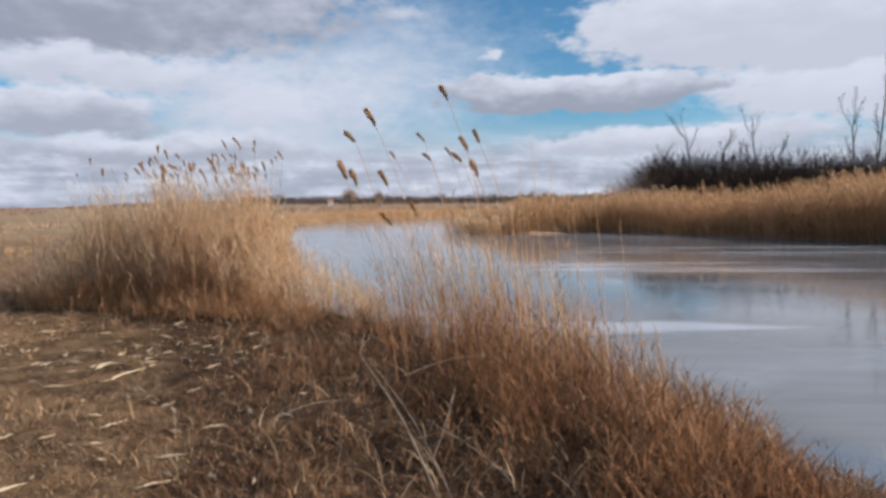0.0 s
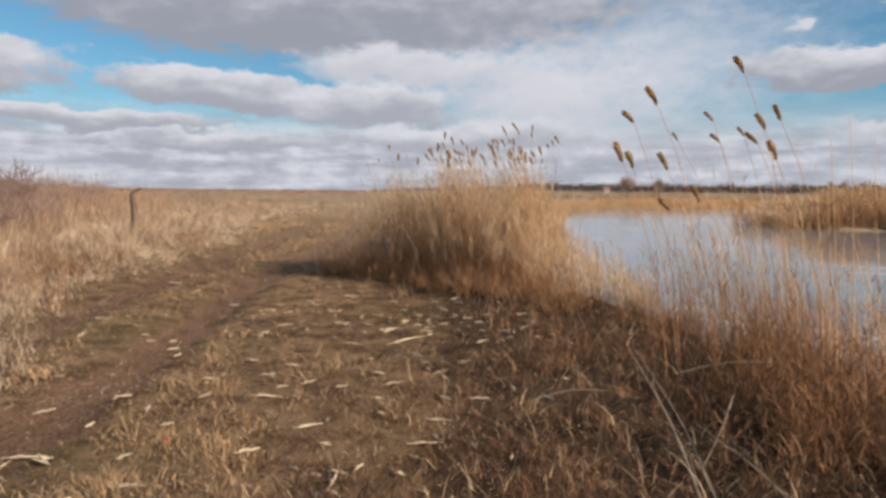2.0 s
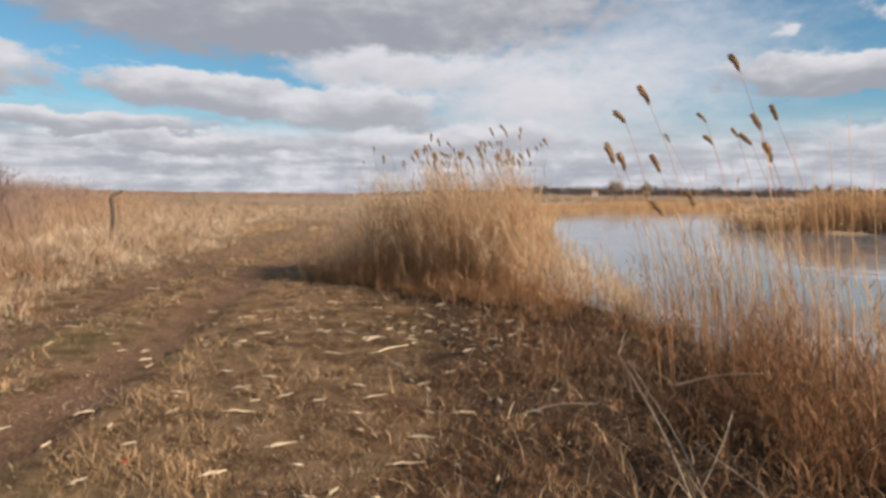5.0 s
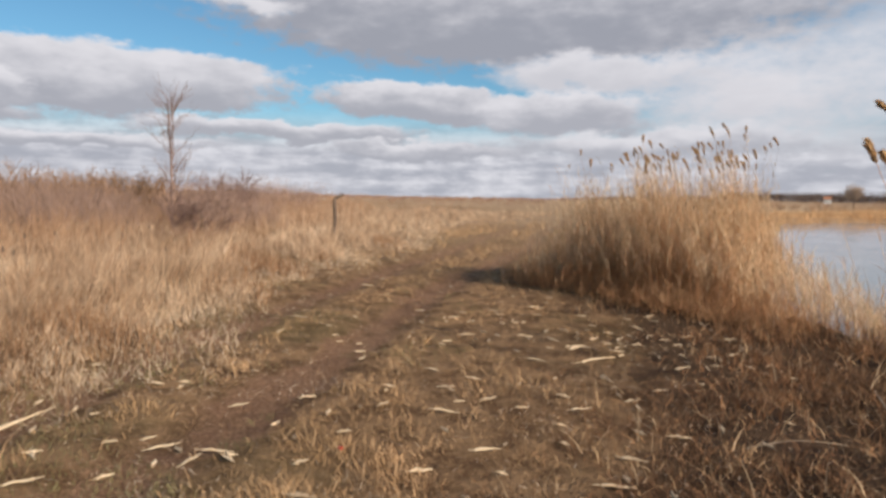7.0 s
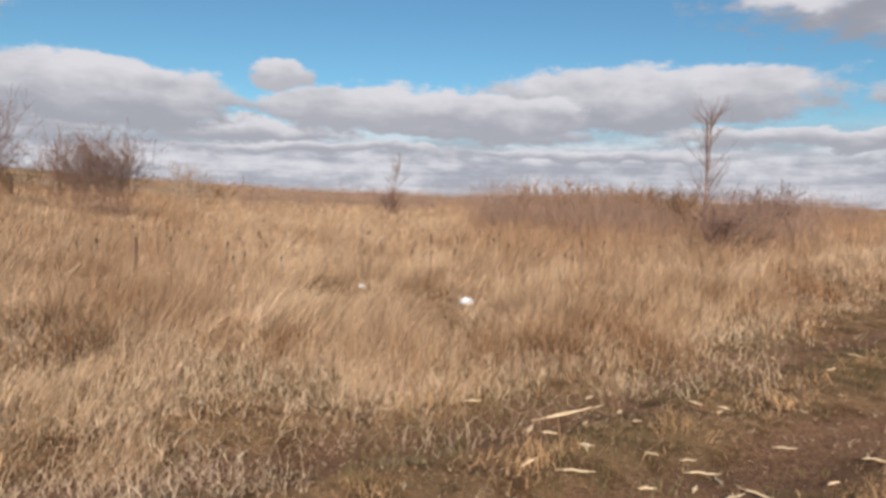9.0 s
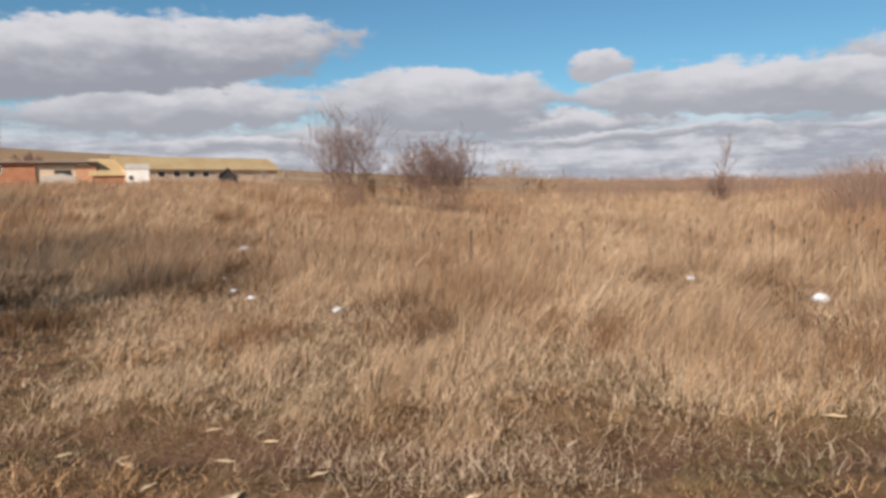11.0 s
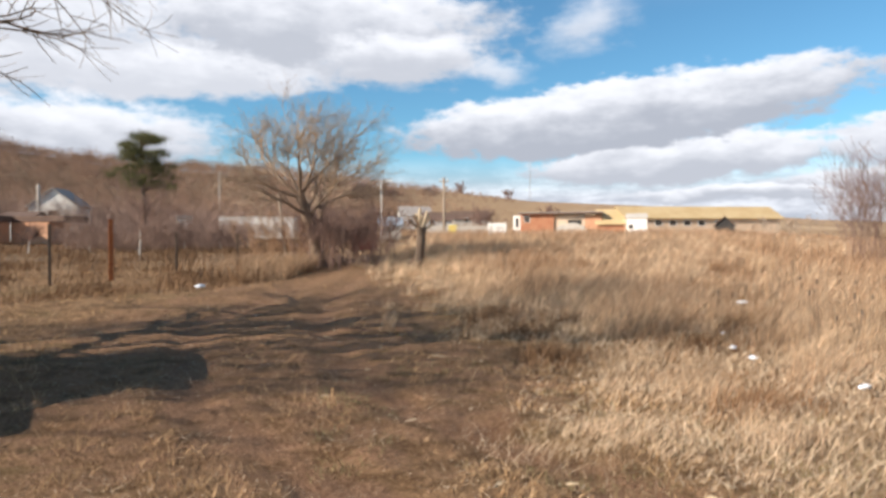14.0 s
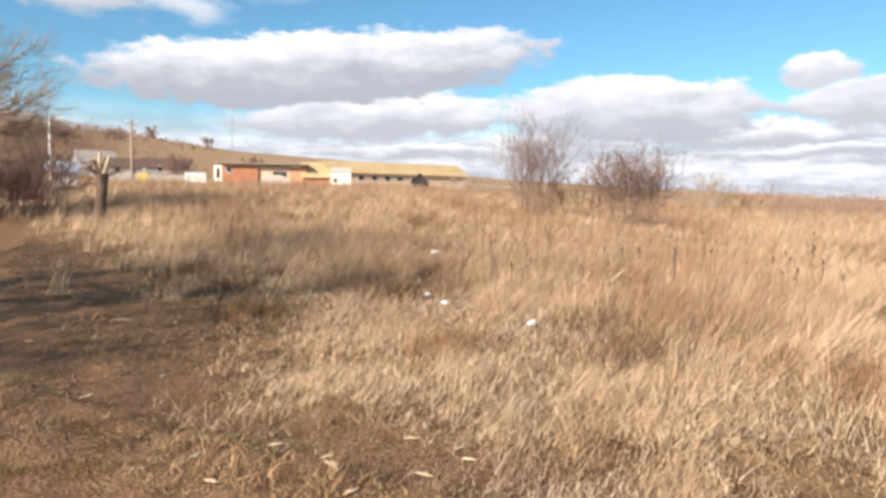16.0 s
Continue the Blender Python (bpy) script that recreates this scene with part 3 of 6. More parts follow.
def grasses():
    rng = np.random.default_rng(5)
    # tall pale grass west of the track
    x, y, r = scatter(rng, 640000, 28, 172, 2.6, 75)
    d = field_depth(x, y)
    tuft = vnoise(x, y, 0.55)
    gap = vnoise(x + 17, y + 3, 1.15) * 0.45 + vnoise(x, y + 23, 0.5) * 0.3 + vnoise(x + 61, y, 3.2) * 0.25
    keep = (d > 0.0) & (rng.uniform(0, 1, len(x)) < step(d, -0.4, 2.2) * (0.4 + 0.6 * step(tuft, 0.3, 0.6)) * (0.3 + 0.7 * step(gap, 0.36, 0.52))) & (pond_depth(x, y) < -1.0)
    x, y, r, d, tuft = x[keep], y[keep], r[keep], d[keep], tuft[keep]
    tall = 0.09 + 0.36 * step(d, 0.1, 3.2) + 0.42 * (vnoise(x + 40, y, 1.6) - 0.4) * step(d, 0, 2)
    hollow = vnoise(x + 17, y + 3, 1.15) * 0.6 + vnoise(x, y + 23, 0.5) * 0.4
    h = np.maximum(tall, 0.06) * rng.uniform(0.5, 1.3, len(x)) * (0.55 + 0.75 * tuft) * (0.30 + 0.80 * step(hollow, 0.32, 0.58)) * (1 - 0.85 * flattened(x, y))
    base = np.stack([x, y, height(x, y) - 0.01], 1)
    lay = np.stack([-0.28 + 0.9 * (vnoise(x, y + 70, 0.9) - 0.5) + 0.5 * (vnoise(x, y + 9, 0.3) - 0.5), 0.2 + 0.9 * (vnoise(x + 33, y, 0.9) - 0.5) + 0.5 * (vnoise(x + 5, y, 0.3) - 0.5)], 1)
    v, f = blades(base, h, (0.0012 + 0.00075 * r) * rng.uniform(0.6, 1.3, len(x)), lay, rng, 0.6, 0.33)
    stuff("tall_grass", v, f, M_GRASS, "pale dry grass leaning in uneven tufts over the field", "grass")
    # single tufts that stand out of it, bowed by the wind
    cx, cy, r = scatter(rng, 15000, 28, 168, 3.4, 40)
    d = field_depth(cx, cy)
    keep = (d > 0.1) & (rng.uniform(0, 1, len(cx)) < 0.08 + 0.8 * step(vnoise(cx, cy + 12, 1.1), 0.35, 0.65)) & (pond_depth(cx, cy) < -1.0)
    cx, cy, r, d = cx[keep], cy[keep], r[keep], d[keep]
    k = 16
    size = (0.12 + 0.42 * step(d, 0.0, 3.0)) * rng.uniform(0.7, 1.35, len(cx)) * (1 - 0.85 * flattened(cx, cy))
    x = np.repeat(cx, k) + rng.normal(0, 1, len(cx) * k) * np.repeat(0.035 + 0.003 * r, k)
    y = np.repeat(cy, k) + rng.normal(0, 1, len(cx) * k) * np.repeat(0.035 + 0.003 * r, k)
    base = np.stack([x, y, height(x, y) - 0.01], 1)
    lay = np.repeat(np.array([(-0.42, 0.30)]) + rng.normal(0, 0.28, (len(cx), 2)), k, 0)
    v, f = blades(base, np.repeat(size, k) * rng.uniform(0.5, 1.1, len(x)) * (1 - 0.8 * flattened(x, y)), np.repeat(0.0014 + 0.0007 * r, k) * rng.uniform(0.6, 1.3, len(x)), lay, rng, 0.75, 0.2, 3)
    stuff("grass_tufts", v, f, M_TUFT, "pale straw-coloured tufts bowed by the wind in the field", "grass")
    # dark seed heads and grey-brown tussocks
    k = 260
    x, y, r = scatter(rng, k, 55, 160, 9, 28)
    keep = (field_depth(x, y) > 2.0) & (vnoise(x, y, 2.0) > 0.45)
    x, y = x[keep], y[keep]
    foot = np.stack([x, y, height(x, y)], 1)
    tip = foot + np.stack([rng.normal(0, 0.06, len(x)), rng.normal(0, 0.06, len(x)), rng.uniform(0.55, 1.0, len(x))], 1)
    up = np.array([[0.0, 0.0, 0.05]])
    a = tubes(foot, tip, np.full(len(x), 0.004), np.full(len(x), 0.003), 3)
    c = tubes(tip - up * 0.3, tip + up, np.full(len(x), 0.016), np.full(len(x), 0.01), 5)
    v, f = joined([a, c])
    stuff("seed_heads", v, f, M_BARK, "dark dead seed heads on thin weed stems", "weeds")
    # dark tussocks; the last few spots stand in for tree shade on the grass
    spots = [(-10.6, -4.6), (-9.3, -3.4), (-9.6, 0.6), (-9.0, 3.0), (-9.9, -1.2), (-8.8, 2.2), (-8.2, -1.8), (-7.6, 0.4), (-10.8, 2.6), (-8.6, -5.2), (-7.4, -6.9), (-6.4, 1.6), (-9.0, -7.8), (-11.5, 0.8), (-6.1, -2.6), (-7.0, -3.6), (-6.6, -0.9), (-12.6, -3.2), (-13.5, 1.8), (-11.8, -6.6), (-5.2, -7.6), (-5.9, -9.4), (-7.2, -9.9), (-8.7, -10.6), (-6.4, -11.6)]
    x = np.concatenate([rng.normal(sx, 0.28, 500) for sx, sy in spots])
    y = np.concatenate([rng.normal(sy, 0.28, 500) for sx, sy in spots])
    base = np.stack([x, y, height(x, y) - 0.01], 1)
    v, f = blades(base, rng.uniform(0.1, 0.38, len(x)), rng.uniform(0.008, 0.016, len(x)), (-0.2, 0), rng, 0.7, 0.6, 2)
    stuff("dark_tussocks", v, f, M_VERGE, "dark grey-brown tussocks in the pale grass, the southern ones standing in for shade", "grass")
    cx, cy, cr = scatter(rng, 260, 45, 160, 5.5, 24)
    keep = field_depth(cx, cy) > 1.0
    cx, cy = cx[keep], cy[keep]
    k = 220
    spread_ = np.repeat(rng.uniform(0.12, 0.34, len(cx)), k)
    x = np.repeat(cx, k) + rng.normal(0, 1, len(cx) * k) * spread_ * 1.5
    y = np.repeat(cy, k) + rng.normal(0, 1, len(cx) * k) * spread_
    base = np.stack([x, y, height(x, y) - 0.01], 1)
    v, f = blades(base, np.repeat(rng.uniform(0.2, 0.55, len(cx)), k) * rng.uniform(0.4, 1.1, len(x)) * (1 - 0.9 * flattened(x, y)), 0.002 + 0.0008 * np.hypot(x, y), (-0.2, 0.1), rng, 0.6, 0.4, 2)
    stuff("rusty_tussocks", v, f, M_RUSTGRASS, "rust-brown tussocks scattered through the pale grass", "grass")
    x, y, r = scatter(rng, 60000, 25, 165, 3.0, 16)
    d = field_depth(x, y)
    keep = (d > -3.5) & (d < 2.0) & (pond_depth(x, y) < -5) & (vnoise(x + 20, y, 1.3) * 0.6 + vnoise(x, y + 14, 0.4) * 0.4 > 0.60)
    x, y, r = x[keep], y[keep], r[keep]
    base = np.stack([x, y, height(x, y) - 0.005], 1)
    v, f = blades(base, rng.uniform(0.02, 0.09, len(x)), 0.002 + 0.0007 * r, (-0.1, 0.05), rng, 0.5, 0.5, 1)
    stuff("green_shoots", v, f, M_GREEN, "dull green young grass showing through the dead grass", "grass")
    # matted thatch lying between the tufts
    x, y, r = scatter(rng, 120000, 28, 172, 2.6, 28)
    d = field_depth(x, y)
    keep = (d > -0.9) & (rng.uniform(0, 1, len(x)) < 0.12 + 0.88 * step(d, -0.9, 1.2))
    x, y, r = x[keep], y[keep], r[keep]
    base = np.stack([x, y, height(x, y) + rng.uniform(0.0, 0.12, len(x))], 1)
    v, f = blades(base, rng.uniform(0.03, 0.15, len(x)), 0.0014 + 0.0005 * r, (-0.4, 0.2), rng, 0.6, 0.9, 3)
    stuff("thatch", v, f, M_THATCH, "pale matted thatch of fallen grass in the field", "grass")
    # rusty weeds further in
    x, y, r = scatter(rng, 215000, 40, 166, 7.0, 120)
    d, a = field_depth(x, y), azimuth(x, y)
    patch = vnoise(x + 9, y + 5, 4.0) * 0.35 + vnoise(x, y, 1.1) * 0.4 + vnoise(x + 2, y, 0.4) * 0.25
    gain = 0.5 + 0.6 * np.maximum(step(d, 5, 10) * step(a, 92, 75), 1.15 * step(d, 2.6, 5.0) * step(a, 98, 116))
    keep = (d > 2.0) & (rng.uniform(0, 1, len(x)) < gain * (0.12 + 0.88 * step(a, 47, 54)) * (1 - 0.6 * step(a, 82, 90) * step(a, 112, 104)) * step(patch, 0.38, 0.62) * np.where(a < 100, step(r, 8, 15), 1.0)) & (pond_depth(x, y) < -1.0)
    x, y, r = x[keep], y[keep], r[keep]
    h = (0.4 + 0.75 * vnoise(x, y + 31, 3.0) + 0.4 * step(azimuth(x, y), 92, 80) * step(np.hypot(x, y), 15, 22)) * (0.45 + 0.9 * vnoise(x + 7, y, 0.9)) * rng.uniform(0.5, 1.2, len(x)) * (1 - 0.9 * flattened(x, y))
    base = np.stack([x, y, height(x, y) - 0.01], 1)
    v, f = blades(base, h, (0.002 + 0.00065 * r) * rng.uniform(0.6, 1.3, len(x)), (-0.14, 0.08), rng, 0.5, 0.25)
    stuff("dry_weeds", v, f, M_WEED, "rust-brown dead weed stems standing in the dry grass", "weeds")
    # short trodden grass on and beside the track
    x, y, r = scatter(rng, 330000, -30, 200, 1.6, 45)
    d, rut = field_depth(x, y), np.minimum(line_distance(x, y, RUT_L), line_distance(x, y, RUT_R))
    patch = vnoise(x, y, 0.35) * 0.5 + vnoise(x + 3, y, 1.6) * 0.5
    yard = step(y, -2, -6) * step(rut, 3.5, 1.0)
    keep = (d < 0.6) & (pond_depth(x, y) < -0.6) & (rng.uniform(0, 1, len(x)) < (0.04 + 0.96 * step(rut, 0.25, 0.7)) * (0.22 + 0.78 * step(patch, 0.35, 0.6)) * (1 - 0.6 * yard * step(d, -0.1, -1.3)) * (0.25 + 0.75 * step(-pond_depth(x, y), 4.2, 6.0)))
    x, y, r = x[keep], y[keep], r[keep]
    far = step(r, 9, 22) * step(azimuth(x, y), 60, 45)
    h = (0.022 + 0.15 * vnoise(x, y, 0.3) ** 2.5 + 0.16 * far) * rng.uniform(0.4, 1.5, len(x))
    base = np.stack([x, y, height(x, y) - 0.005], 1)
    v, f = blades(base, h, (0.0035 + 0.0007 * r) * rng.uniform(0.6, 1.3, len(x)), (-0.2, 0.0), rng, 0.7, 0.85, 2)
    stuff("short_grass", v, f, M_SHORT, "short trodden dead grass beside the track", "grass")
    # chaff and straw crumbs trodden into the ground
    x, y, r = scatter(rng, 60000, -20, 200, 1.8, 22)
    keep = (field_depth(x, y) < 0.8) & (pond_depth(x, y) < -2.6) & (rng.uniform(0, 1, len(x)) < 0.15 + 0.85 * step(vnoise(x, y, 0.6), 0.4, 0.7))
    x, y, r = x[keep], y[keep], r[keep]
    base = np.stack([x, y, height(x, y) + 0.006], 1)
    v, f = blades(base, rng.uniform(0.006, 0.02, len(x)), 0.0025 + 0.0008 * r, (0, 0), rng, 0.3, 2.6, 2)
    stuff("chaff", v, f, M_THATCH, "pale chaff and straw crumbs trodden into the ground", "chaff")
    # clods and crumbs of torn-up soil on the bare earth
    x, y, r = scatter(rng, 11000, 95, 205, 3.4, 20)
    rut = np.minimum(line_distance(x, y, RUT_L), line_distance(x, y, RUT_R))
    keep = (field_depth(x, y) < 0.2) & (rng.uniform(0, 1, len(x)) < (0.15 + 0.85 * step(rut, 2.2, 0.3)) * step(vnoise(x, y, 0.7), 0.3, 0.6))
    x, y, r = x[keep], y[keep], r[keep]
    way = np.array([(1, 0, 0), (0, 1, 0), (-1, 0, 0), (0, -1, 0), (0, 0, 0.75), (0, 0, -0.4)], float)
    size = (0.005 + 0.0011 * r) * rng.uniform(0.4, 1.6, len(x))
    v = way[None] * size[:, None, None] * rng.uniform(0.55, 1.45, (len(x), 6, 1)) + rng.normal(0, 0.2, (len(x), 6, 3)) * size[:, None, None]
    v = v + np.stack([x, y, height(x, y)], 1)[:, None]
    f = np.array([(0, 1, 4), (1, 2, 4), (2, 3, 4), (3, 0, 4), (1, 0, 5), (2, 1, 5), (3, 2, 5), (0, 3, 5)])[None] + (np.arange(len(x)) * 6)[:, None, None]
    stuff("clods", v.reshape(-1, 3), f.reshape(-1, 3), M_CLOD, "crumbled clods of brown soil on the track", "soil")
    # the brown verge south of the track, in front of the gardens
    x, y, r = scatter(rng, 90000, 158, 215, 16, 75)
    d = line_distance(x, y, SOUTH)
    side = y < np.interp(x, SOUTH[::-1, 0], SOUTH[::-1, 1])
    keep = side & (rng.uniform(0, 1, len(x)) < step(d, 0, 1.5) * (0.2 + 0.8 * step(vnoise(x, y, 1.5), 0.25, 0.6)))
    x, y, r, d = x[keep], y[keep], r[keep], d[keep]
    h = (0.13 + 0.27 * step(d, 0, 4) * vnoise(x, y, 2.5) + 0.75 * np.exp(-((x + 4.8) / 2.6) ** 2 - ((y + 25) / 3.0) ** 2)) * rng.uniform(0.5, 1.3, len(x))
    base = np.stack([x, y, height(x, y) - 0.01], 1)
    v, f = blades(base, h, (0.004 + 0.0009 * r) * rng.uniform(0.6, 1.3, len(x)), (-0.15, 0.0), rng, 0.5, 0.3)
    stuff("verge_grass", v, f, M_VERGE, "brown dead grass along the garden edge", "grass")
    # pale tussocks in front of the willow
    k = 6000
    x, y = rng.normal(-4.9, 1.15, k), rng.normal(-25.6, 1.1, k)
    keep = y < np.interp(x, SOUTH[::-1, 0], SOUTH[::-1, 1]) - 0.2
    x, y = x[keep], y[keep]
    base = np.stack([x, y, height(x, y) - 0.01], 1)
    v, f = blades(base, rng.uniform(0.3, 0.95, len(x)), rng.uniform(0.012, 0.03, len(x)), (-0.2, 0), rng, 0.7, 0.4, 3)
    stuff("tussocks", v, f, M_GRASS, "pale tall tussocks of grass in front of the willow", "grass")
    # tall pale tussocks where the field meets the track
    cy = rng.uniform(-29, -11, 300)
    cx = np.interp(cy, EDGE_Y, EDGE_X) - 0.4 + rng.normal(0, 0.9, len(cy)) - rng.uniform(0, 3.5, len(cy))
    k = 34
    spread_ = np.repeat(rng.uniform(0.06, 0.16, len(cy)), k)
    x = np.repeat(cx, k) + rng.normal(0, 1, len(cx) * k) * spread_
    y = np.repeat(cy, k) + rng.normal(0, 1, len(cx) * k) * spread_
    base = np.stack([x, y, height(x, y) - 0.01], 1)
    lay = np.repeat(np.array([(-0.3, 0.2)]) + rng.normal(0, 0.25, (len(cx), 2)), k, 0)
    v, f = blades(base, np.repeat(rng.uniform(0.2, 0.8, len(cx)), k) * rng.uniform(0.4, 1.1, len(x)), np.full(len(x), 0.012), lay, rng, 0.7, 0.25, 2)
    stuff("edge_tussocks", v, f, M_TUFT, "tall straw-coloured tussocks along the edge of the track", "grass")
    # tufts of dead stems on the bank close by
    x, y, r = scatter(rng, 5200, -62, 46, 2.3, 12)
    d = pond_depth(x, y)
    keep = (d < 0.4) & (y > 1.0) & (rng.uniform(0, 1, len(x)) < step(-d, 6.4, 4.0) * step(vnoise(x, y, 0.6) * 0.65 + vnoise(x + 3, y, 0.25) * 0.35, 0.40, 0.60)) & (y < 9.6 + x * 0.2)
    cx, cy, d = x[keep], y[keep], d[keep]
    size = rng.uniform(0.35, 1.25, len(cx)) * (0.38 + 0.62 * step(-d, 4.6, 1.2)) * (0.6 + 0.4 * step(cx, 3.2, 1.6))
    k = 22
    x = np.repeat(cx, k) + rng.normal(0, 0.075, len(cx) * k)
    y = np.repeat(cy, k) + rng.normal(0, 0.085, len(cx) * k)
    s = np.repeat(size, k)
    h = 0.34 * s * rng.uniform(0.2, 1.25, len(x))
    base = np.stack([x, y, height(x, y) - 0.01], 1)
    lay = np.repeat(rng.normal(0, 0.6, (len(cx), 2)) + (-0.08, 0), k, 0)
    v, f = blades(base, h, rng.uniform(0.003, 0.009, len(x)), lay, rng, 0.75, 0.55, 3)
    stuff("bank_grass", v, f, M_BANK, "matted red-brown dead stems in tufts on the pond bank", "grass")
    # broken leaves and stems tangled between them, lying every way
    x, y, r = scatter(rng, 17000, -60, 44, 2.3, 11)
    d = pond_depth(x, y)
    keep = (d < 0.2) & (y > 0.8) & (rng.uniform(0, 1, len(x)) < step(-d, 6.0, 2.5)) & (y < 9.6 + x * 0.2)
    x, y, d = x[keep], y[keep], d[keep]
    base = np.stack([x, y, height(x, y) + rng.uniform(0.01, 0.34, len(x)) * step(-d, 5.5, 2.0) * rng.uniform(0, 1, len(x))], 1)
    v, f = blades(base, rng.uniform(0.02, 0.12, len(x)), rng.uniform(0.003, 0.009, len(x)), (-0.1, 0), rng, 0.9, 1.9, 3)
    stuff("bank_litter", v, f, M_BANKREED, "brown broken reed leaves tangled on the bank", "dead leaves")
    pick = rng.uniform(0, 1, len(x)) < 0.2
    base = base[pick] + (0.02, 0.01, 0.0)
    v, f = blades(base, rng.uniform(0.05, 0.24, len(base)), rng.uniform(0.004, 0.011, len(base)), (-0.1, 0), rng, 0.8, 0.8, 3)
    stuff("pale_leaves", v, f, M_STRAW_REED, "pale curled reed leaves scattered over the bank", "dead leaves")


def reed_stand(rng, x, y, h, thick, leaves, leaf_len, segs=3, loose=0.11, low=0.25, way=(-0.4, 0.05), split=False, droop=0.9):
    """Stems as thin tapering tubes with long drooping leaves."""
    base = np.stack([x, y, np.maximum(height(x, y), WATER - 0.05) - 0.02], 1)
    k = len(x)
    lean = (np.array(WIND)[None] + rng.normal(0, loose, (k, 2))) * h[:, None]
    mid, top = base.copy(), base.copy()
    mid[:, :2] += lean * 0.38
    mid[:, 2] += h * 0.55
    top[:, :2] += lean
    top[:, 2] += h
    v1, f1 = tubes(np.vstack([base, mid]), np.vstack([mid, top]), np.concatenate([thick, thick * 0.8]), np.concatenate([thick * 0.8, thick * 0.35]), 3)
    tri = np.vstack([f1[:, [0, 1, 2]], f1[:, [0, 2, 3]]])
    t = rng.uniform(low, 0.98, (k, leaves))
    at = np.where(t[..., None] < 0.55, base[:, None] + (mid - base)[:, None] * (t / 0.55)[..., None], mid[:, None] + (top - mid)[:, None] * ((t - 0.55) / 0.45)[..., None]).reshape(-1, 3)
    lh = leaf_len * rng.uniform(0.5, 1.2, len(at))
    v2, f2 = blades(at, lh, rng.uniform(1.0, 2.2, len(at)) * np.repeat(thick, leaves) * 1.5, way, rng, 0.9, droop, segs)
    if split:
        return (v1, tri), (v2, f2), top, lean
    return joined([(v1, tri), (v2, f2)]), top, lean


def plume_mesh(seed):
    """A feathery seed head, 0.27 m long, nodding to one side; its foot lies at the origin."""
    rng = np.random.default_rng(seed)
    k = 130
    t = rng.uniform(0, 1, k)
    along = np.stack([-0.10 * t ** 1.4, 0.015 * t, 0.20 * t], 1)
    a = rng.uniform(0, 2 * np.pi, k)
    size = 0.115 * (np.sin(np.pi * np.clip(t * 0.85 + 0.12, 0, 1)) ** 0.8) * rng.uniform(0.6, 1.1, k)
    d = np.stack([np.cos(a) * 0.38 - 0.55 - 0.2 * t, np.sin(a) * 0.38, np.full(k, 0.72)], 1)
    d /= np.linalg.norm(d, axis=1)[:, None]
    side = np.cross(d, rng.normal(0, 1, (k, 3)))
    side /= np.linalg.norm(side, axis=1)[:, None]
    w = rng.uniform(0.006, 0.012, k)[:, None]
    v = np.stack([along - side * 0.001, along + d * (size * 0.55)[:, None] - side * w, along + d * size[:, None], along + d * (size * 0.55)[:, None] + side * w], 1)
    f = np.arange(k * 4).reshape(k, 4)
    return mesh_np("plume", v.reshape(-1, 3), f, M_PLUME)


PLUMES = [plume_mesh(i) for i in range(4)]


